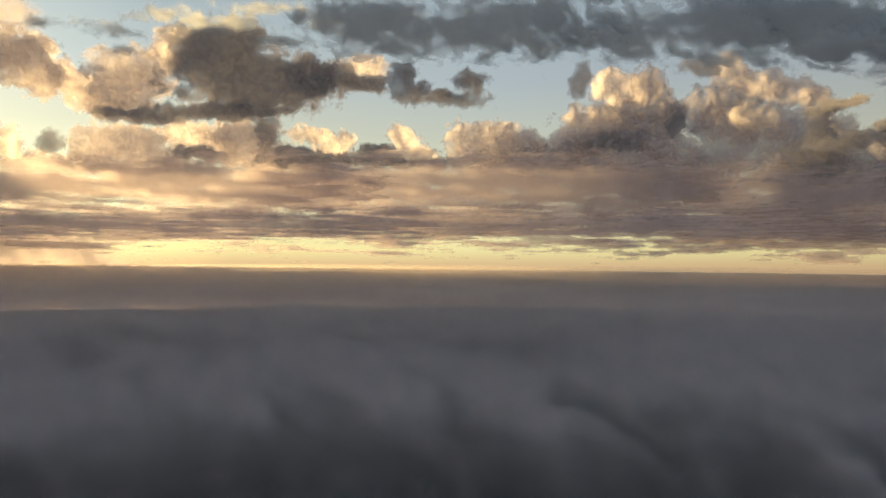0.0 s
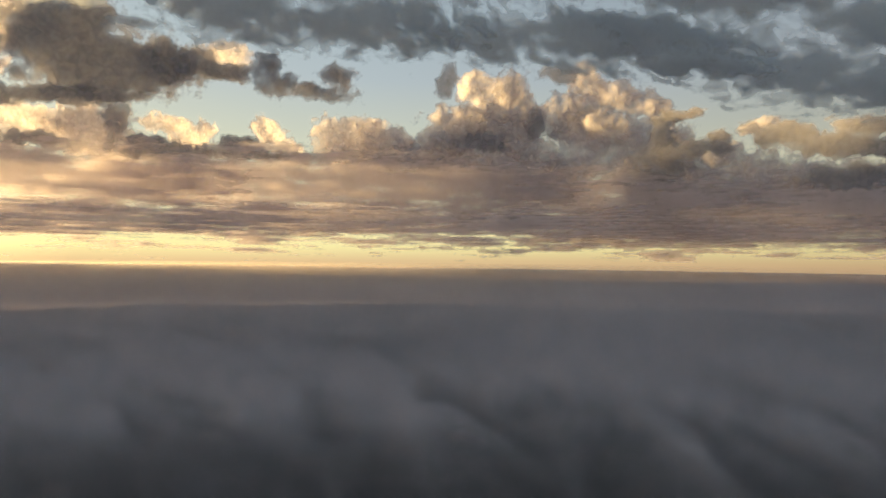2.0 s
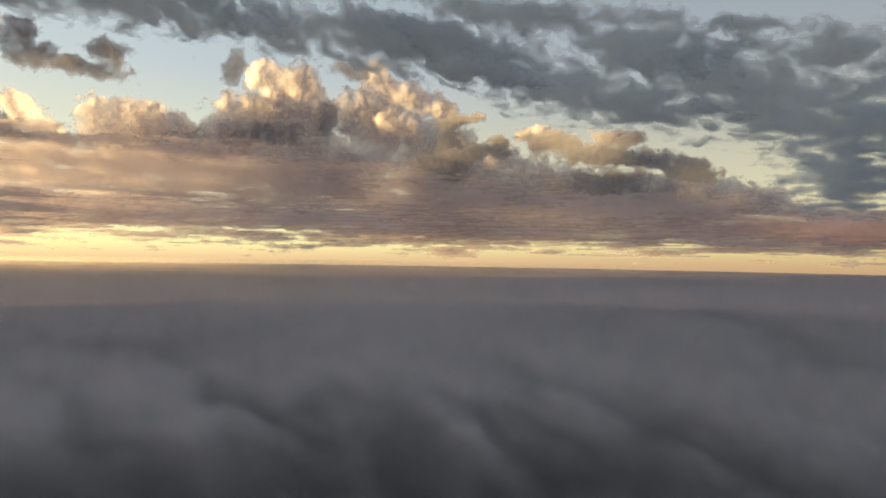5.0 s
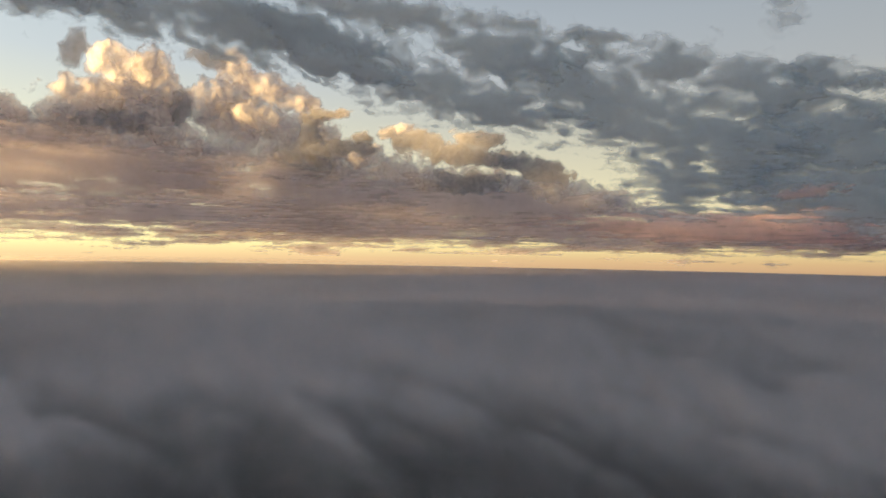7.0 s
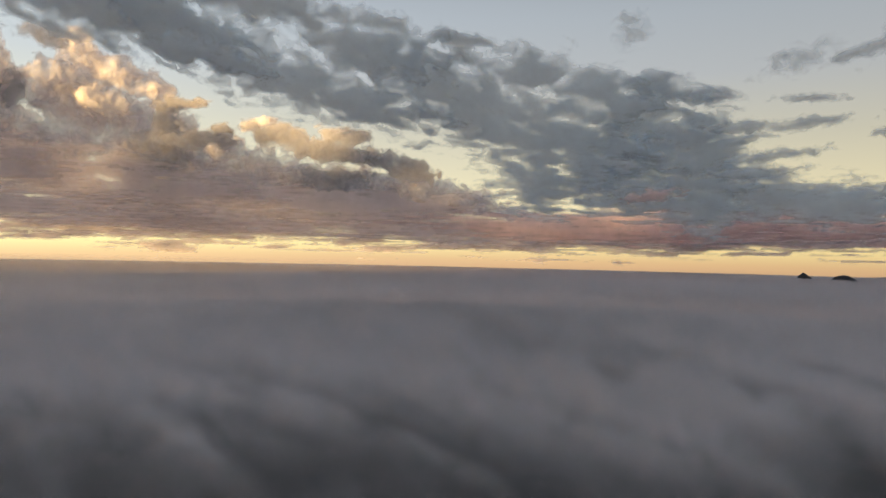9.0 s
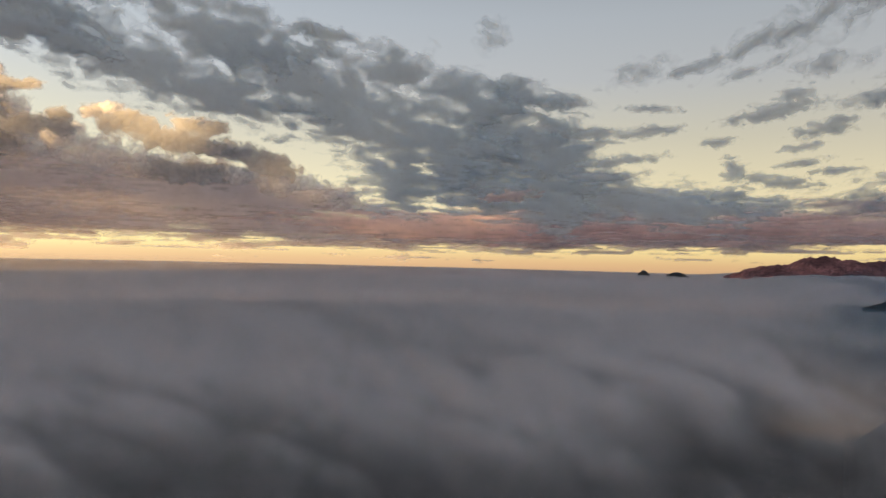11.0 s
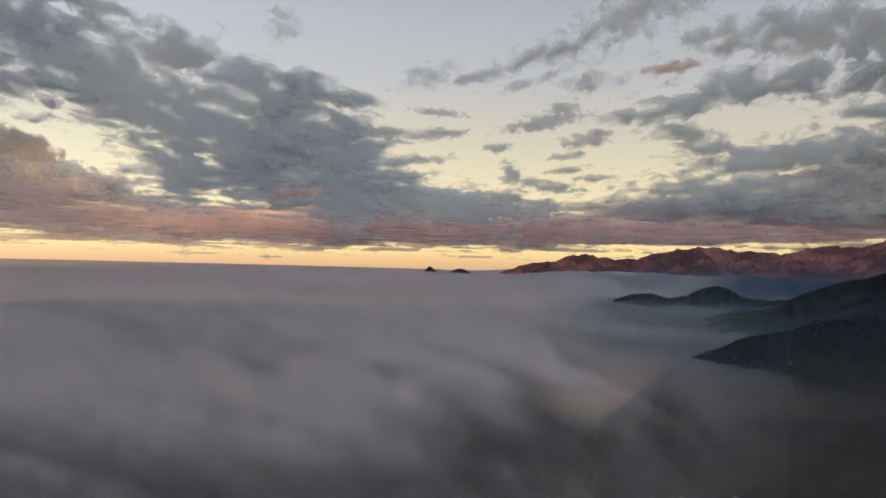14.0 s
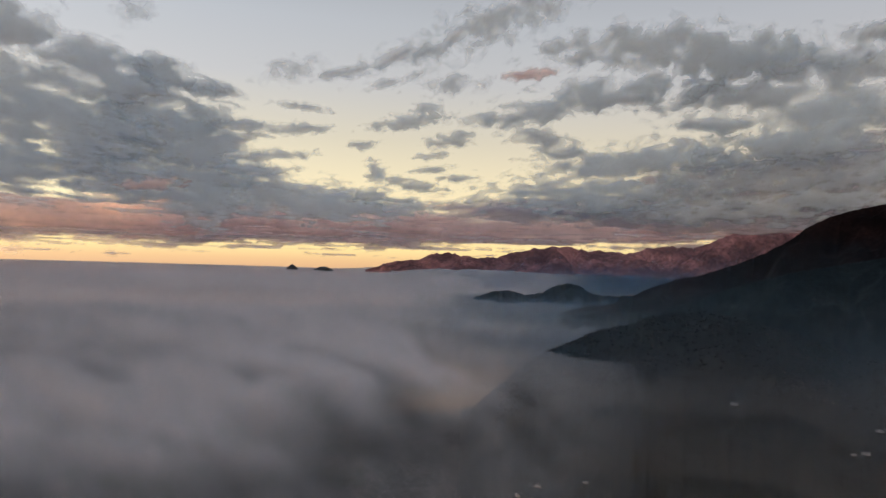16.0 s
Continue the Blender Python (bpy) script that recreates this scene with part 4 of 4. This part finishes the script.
cloud("cumulus_tower", "tall grey cumulus tower with rosy folds", 4560, dict(parts=[
      ("crown", [(22.9, 14.62, 0.98, 1.33, 11), (23.6, 13.47, 1.21, 0.92, 5)], dict(far=4660, bulge=1.8, mat=WHITE)),
      ("shoulder", [(26.0, 12.99, 2.17, 0.98, 6), (28.4, 12.26, 1.27, 0.73, 6), (22.0, 11.71, 2.64, 1.37, 4)], dict(far=4540, bulge=0.9)),
      ("base", [(23.4, 9.9, 2.66, 2.05, 4), (26.8, 9.66, 2.29, 1.58, 4), (27.2, 7.55, 3.41, 1.93, 3), (22.8, 7.57, 2.84, 1.56, 3)], dict(far=4540, bulge=0.9)),
      ("golden_fold", [(24.8, 10.69, 1.81, 1.01, 4)], dict(far=4470, bulge=1.6, mat=WHITE, thick=0.8)),
      ("arm", [(29.3, 9.46, 0.87, 1.71, -9), (28.6, 7.46, 1.84, 1.41, 4)], dict(far=4420, bulge=0.2, soft=0.5, mat=SHADED)),
      ("shred", [(30.9, 11.43, 1.2, 0.28, -8)], dict(far=4500, bulge=0.15, soft=0.5, core=0.1, mat=SHADED)),
      ("shred", [(21.0, 15.18, 1.51, 0.67, 5)], dict(far=4500, bulge=0.15, soft=0.5, core=0.1, thick=0.62, mat=SHADED))]),
      lump=0.5, cell=0.77, wisp=0.44, warp=0.55, soft=0.36, skins=2, core=0.45, fill=0.1, seed=19)
cloud("golden_cumulus", "golden cumulus shoulder behind darker shreds", 4520, dict(parts=[
      ("head", [(30.3, 9.65, 1.21, 1.01, 17), (29.9, 7.65, 1.39, 0.69, -2)], dict(far=4480, bulge=1.0, mat=WHITE)),
      ("head", [(33.7, 8.21, 1.51, 0.74, -10)], dict(far=4480, bulge=1.0, mat=WHITE)),
      ("head", [(36.2, 10.28, 1.24, 0.46, -10)], dict(far=4480, bulge=1.0, mat=WHITE)),
      ("head", [(39.1, 6.19, 1.62, 0.8, -1)], dict(far=4480, bulge=1.0, mat=WHITE)),
      ("head", [(45.9, 6.09, 1.8, 0.71, 12), (49.2, 5.45, 1.68, 1.03, 0)], dict(far=4480, bulge=1.0, mat=WHITE)),
      ("head", [(52.7, 4.53, 1.18, 0.6, 0)], dict(far=4480, bulge=1.0, mat=WHITE)),
      ("body", [(31.4, 6.64, 3.45, 1.49, -2), (36.1, 6.41, 3.99, 1.6, 3)], dict(far=4570, bulge=0.8, mat=CUMULUS)),
      ("body", [(42.3, 5.49, 4.58, 1.61, 3), (48.5, 5.07, 4.3, 1.5, 2)], dict(far=4610, bulge=0.8, mat=CUMULUS)),
      ("body", [(53.8, 4.52, 2.43, 1.02, 0)], dict(far=4650, bulge=0.8, mat=CUMULUS))]),
      lump=0.5, cell=0.63, wisp=0.44, warp=0.55, soft=0.5, skins=2, core=0.45, fill=0.1, seed=20)
cloud("dark_shred", "dark slate cloud shred before golden cumulus", 4350, dict(parts=[
      ("shred", [(31.6, 8.69, 2.34, 0.6, -2)], {}),
      ("shred", [(33.2, 9.4, 0.85, 0.65, -2)], {}),
      ("shred", [(29.9, 11.31, 1.58, 0.36, -8)], {})]),
      lump=0.4, cell=0.7, wisp=0.6, warp=0.6, stretch=1.4, soft=0.55, bulge=0.15, skins=2, core=0.1, fill=0.1, mat=SHADED, seed=22)
cloud("dark_shred", "long slate-grey cloud shred with ragged top", 4350, dict(parts=[
      ("shred", [(37.7, 9.63, 2.29, 0.84, 3), (40.9, 8.57, 3.82, 0.94, 7), (43.2, 9.91, 1.91, 0.7, 0)], {}),
      ("shred", [(48.2, 7.23, 2.53, 0.84, 8), (45.6, 8.01, 2.37, 0.75, 6)], {}),
      ("shred", [(42.4, 6.25, 2.96, 0.8, -1)], {})]),
      lump=0.4, cell=0.7, wisp=0.6, warp=0.6, stretch=1.4, soft=0.55, bulge=0.15, skins=2, core=0.1, fill=0.1, mat=SHADED, seed=23)
cloud("dark_wisp", "curled dark wisp of cloud", 4300, dict(parts=[
      ("curl", [(-3.5, 14.9, 1.15, 1.52, 34), (-2.4, 14.02, 1.24, 1.09, 34)], dict(bulge=0.15, soft=0.6)),
      ("curl", [(0.2, 13.42, 2.87, 0.64, 6), (2.2, 14.95, 1.43, 0.72, 0), (2.8, 14.14, 0.67, 0.81, 0)], dict(bulge=0.15, soft=0.6))]),
      lump=0.3, cell=0.8, wisp=0.5, warp=0.6, soft=0.5, skins=2, mat=SHADED, core=0.5, seed=24)
layer_cloud("cloud_deck", "broad slate-grey deck of stratocumulus", 2500, [
      [(-4.1, 18.33, 7.16, 1.65, -2), (5.4, 19.08, 7.6, 2.36, 1), (-7.0, 19.6, 5.2, 1.28, -3)],
      [(13.8, 18.06, 6.79, 1.78, 4), (22.4, 18.03, 7.0, 2.42, 9), (30.1, 16.6, 6.16, 2.37, 13)],
      [(26.6, 17.46, 6.81, 2.12, 13), (33.1, 15.73, 5.66, 2.29, 17), (38.8, 14.06, 5.73, 2.35, 15), (45.5, 16.86, 5.69, 2.28, 6), (44.6, 12.31, 5.7, 1.83, 12), (35.4, 19.65, 9.99, 1.19, 6)],
      [(50.2, 14.13, 6.03, 3.11, 11), (55.7, 11.52, 5.77, 3.11, 12), (58.3, 15.29, 3.89, 1.7, 4), (61.3, 9.75, 6.24, 3.04, 13), (64.5, 13.36, 3.98, 2.07, 15), (59.7, 6.06, 3.82, 2.23, 6), (53.1, 17.72, 2.5, 0.6, 8)],
      [(68.4, 10.17, 4.83, 2.87, 14), (69.1, 13.73, 2.58, 1.11, 6), (72.0, 8.3, 3.8, 3.59, 9), (66.2, 5.47, 6.55, 1.92, 10), (72.4, 4.67, 3.08, 2.41, 2)],
      [(66.7, 7.76, 6.2, 2.82, 10), (71.4, 9.52, 3.34, 2.33, 9), (74.3, 6.9, 4.26, 1.13, 2), (74.4, 5.02, 8.51, 1.7, 2), (81.8, 4.37, 6.8, 1.39, 2), (67.9, 13.26, 2.39, 1.09, -2), (71.8, 12.89, 3.34, 0.59, 4)]],
      grain=0.75, ragged=0.72, soft=0.95, dense=0.96, gain=1.35, stretch=1.35, seed=31, slant=0.22, mat=DECK)
layer_cloud("scud_cloud", "ragged grey scud high over the cumulus", 4000, [
      [(-26.1, 16.87, 1.95, 0.59, -2)],
      [(-25.7, 15.5, 1.73, 0.32, -3)],
      [(-30.8, 16.61, 1.8, 0.42, -10)],
      [(-21.8, 18.42, 2.92, 0.64, -7)],
      [(-17.9, 18.45, 2.62, 0.58, -6)],
      [(-13.2, 17.35, 2.73, 0.43, 0)],
      [(-15.3, 19.7, 3.14, 0.49, -5)],
      [(-10.5, 18.9, 1.86, 0.59, -4)]], grain=0.7, ragged=0.7, soft=1.1, dense=0.75, bulge=0.2, seed=32, mat=DECK, part_name="shred")
layer_cloud("cloud_strip", "thin grey strip of cloud with ragged ends", 2600, [[(75.3, 10.34, 2.64, 0.44, 0), (79.3, 10.39, 2.56, 0.45, -4)]], grain=0.45, ragged=0.7, soft=0.9, dense=0.75, gain=1.2, seed=33, mat=DECK)
layer_cloud("cloud_strip", "thin grey strip of cloud with ragged ends", 2600, [[(77.6, 8.13, 3.15, 0.41, -6), (75.9, 6.88, 3.09, 0.36, -1)]], grain=0.45, ragged=0.7, soft=0.9, dense=0.75, gain=1.2, seed=34, mat=DECK)
layer_cloud("hanging_wisp", "soft grey hanging wisp", 2600, [[(67.1, 17.75, 0.88, 1.34, 45), (66.7, 18.94, 0.8, 1.17, 45)]], grain=0.6, ragged=0.6, soft=1.3, dense=0.6, seed=35, mat=DECK)
layer_cloud("cloud_wisp", "soft grey wisp of cloud", 2600, [[(78.9, 15.17, 2.56, 0.87, -13), (78.2, 14.76, 1.36, 0.7, -5)]], grain=0.6, ragged=0.6, soft=1.3, dense=0.6, seed=36, mat=DECK)
layer_cloud("feather_cloud", "slanting feathery grey cloud", 2600, [
      [(95.6, 19.34, 5.26, 1.81, -21), (92.2, 17.97, 3.84, 1.31, -24), (98.8, 20.62, 3.78, 1.26, -14)],
      [(87.5, 16.68, 3.82, 0.88, -25), (83.3, 15.18, 2.82, 0.4, -16), (87.6, 14.81, 2.62, 0.4, -15), (92.4, 14.65, 2.87, 0.72, -5)]], grain=0.7, ragged=0.8, soft=1.4, dense=0.72, gain=1.1, seed=37, slant=-0.35, mat=DECK, part_name="plume")
layer_cloud("small_cloud", "small ragged grey cloud with a raised head", 2600, [[(88.9, 11.55, 3.15, 0.6, -10), (90.3, 12.67, 1.15, 0.64, -12)]], grain=0.4, ragged=0.7, soft=0.9, dense=0.75, gain=1.2, seed=38, mat=DECK)
layer_cloud("small_cloud", "small flat grey cloud", 2600, [[(85.2, 9.39, 1.32, 0.28, -6)]], grain=0.4, ragged=0.7, soft=0.9, dense=0.75, gain=1.2, seed=45, mat=DECK)
layer_cloud("small_cloud", "small flat grey cloud", 2600, [[(79.9, 12.16, 2.02, 0.27, 4)]], grain=0.4, ragged=0.7, soft=0.9, dense=0.75, gain=1.2, seed=52, mat=DECK)
layer_cloud("small_cloud", "small ragged grey cloud", 2600, [[(92.5, 10.16, 1.91, 0.56, -10)]], grain=0.4, ragged=0.7, soft=0.9, dense=0.75, gain=1.2, seed=59, mat=DECK)
layer_cloud("small_cloud", "small flat grey cloud", 2600, [[(90.9, 8.8, 1.24, 0.28, -5)]], grain=0.4, ragged=0.7, soft=0.9, dense=0.75, gain=1.2, seed=66, mat=DECK)
field = layer_cloud("cloud_field", "wide grey field of broken stratocumulus", 2500, [
      [(106.8, 17.65, 6.28, 1.49, -2), (112.9, 16.55, 8.39, 1.66, 4), (106.4, 14.0, 6.29, 1.23, -3), (101.9, 13.18, 5.57, 0.81, -8), (99.6, 12.37, 5.17, 0.64, -8), (96.8, 12.02, 2.85, 0.46, -9)],
      [(120.8, 14.98, 6.29, 2.06, 1), (115.4, 13.59, 7.67, 1.59, 1), (122.0, 11.69, 5.41, 2.08, -1), (113.4, 11.27, 3.32, 0.56, 2), (119.8, 9.8, 6.37, 1.57, -7), (124.0, 16.91, 2.79, 0.75, 3)],
      [(108.8, 8.75, 8.32, 1.26, -7), (104.0, 5.86, 8.68, 1.39, -1), (100.1, 10.22, 2.81, 0.83, 12), (105.7, 7.95, 4.51, 0.91, -5), (102.0, 9.08, 2.78, 0.46, -5)],
      [(117.2, 7.37, 9.0, 2.22, -4), (123.5, 7.19, 4.18, 1.61, -8), (111.9, 4.7, 10.97, 1.07, 0), (121.0, 5.41, 5.48, 0.91, -4)]],
      grain=0.85, ragged=0.85, soft=1.1, dense=0.93, gain=1.3, seed=41, slant=-0.2, mat=DECK)
layer_cloud("cloud_field", "", 2760, [
      [(116.4, 6.96, 9.11, 2.07, -3), (123.5, 6.38, 4.52, 1.86, -6), (122.0, 8.87, 5.38, 1.22, -5)],
      [(108.1, 4.53, 10.14, 1.19, -1), (117.2, 4.16, 8.98, 1.12, -2), (100.3, 4.54, 7.48, 0.94, -1)]],
      grain=0.85, ragged=0.6, soft=0.9, dense=0.95, gain=1.6, stretch=1.6, seed=43, slant=-0.15, mat=MAUVE, top=field)
layer_cloud("broken_cloud", "scattered small scraps of grey cloud", 2600, [
      [(86.2, 7.24, 0.76, 1.03, -23), (85.8, 5.34, 1.42, 0.57, -3)],
      [(89.8, 6.22, 2.1, 0.43, 4), (87.9, 6.61, 1.43, 0.33, -2)],
      [(90.9, 7.67, 1.62, 0.24, -10)],
      [(93.1, 6.99, 1.43, 0.28, -2)],
      [(81.4, 5.13, 4.16, 0.75, -1), (77.3, 4.91, 2.68, 0.73, -1)],
      [(87.5, 4.47, 4.27, 0.57, -2)]],
      grain=0.45, ragged=0.75, soft=0.9, dense=0.8, gain=1.2, seed=42, mat=DECK, part_name="scrap")
# The sunset pink of these wisps comes from their vapour colour.
layer_cloud("rosy_wisp", "small salmon-pink wisp of cloud", 2480, [[(99.0, 15.56, 2.36, 0.44, -8)]], grain=0.4, ragged=0.7, soft=0.9, dense=0.8, gain=1.2, seed=71, mat=ROSE_LIT)
layer_cloud("rosy_wisp", "thin salmon-pink streak under the grey deck", 2440, [[(68.6, 5.19, 2.21, 0.46, -8)]], grain=0.4, ragged=0.7, soft=0.9, dense=0.7, gain=1.2, seed=73, mat=ROSE_LIT)
# Unseen clouds added outside the view to keep the sun off fog and ridges.
cloud("shading_cumulus", "unseen cumulus added toward the sun to shade the scene", 4700, dict(parts=[
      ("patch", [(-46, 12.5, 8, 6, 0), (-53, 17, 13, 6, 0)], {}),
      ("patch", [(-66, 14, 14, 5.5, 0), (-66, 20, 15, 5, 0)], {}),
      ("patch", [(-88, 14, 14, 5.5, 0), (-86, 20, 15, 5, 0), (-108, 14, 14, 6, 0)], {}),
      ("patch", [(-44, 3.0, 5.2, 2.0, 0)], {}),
      ("low_sun_block", [(-55, 0.8, 15, 1.9, 0), (-76, 0.8, 17, 1.9, 0), (-96, 0.8, 16, 1.9, 0), (-112, 0.8, 14, 1.9, 0)], dict(stretch=5, cell=0.9, fill=0.9))]), lump=0.4, cell=2.0, wisp=0.4, stretch=1.5, soft=0.4, fill=0.45, core=0.0, solid=5, seed=51, step=0.35)
# Denser unseen bank, also added to block the sun from the right-hand clouds.
sunward = layer_cloud("sun_block_bank", "unseen cloud bank added to block the sun", 4850, [[(-46, 8.0, 7.5, 6, 0), (-55, 8.0, 12, 6, 0), (-63, 8.0, 10, 5.5, 0)]],
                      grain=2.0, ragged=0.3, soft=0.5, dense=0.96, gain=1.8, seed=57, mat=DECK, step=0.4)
layer_cloud("sun_block_bank", "", 4800, [[(-76, 8.0, 14, 5.5, 0), (-90, 8.0, 16, 5.5, 0), (-106, 8.0, 16, 5.5, 0)]],
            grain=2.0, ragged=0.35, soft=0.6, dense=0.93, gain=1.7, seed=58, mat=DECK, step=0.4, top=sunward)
# Low unseen row added to close the last sun gap over the fog.
layer_cloud("sun_block_bank", "", 4910, [[(-56, 0.9, 9.0, 1.7, 0), (-66, 0.9, 13, 1.7, 0), (-80, 0.9, 16, 1.7, 0)]],
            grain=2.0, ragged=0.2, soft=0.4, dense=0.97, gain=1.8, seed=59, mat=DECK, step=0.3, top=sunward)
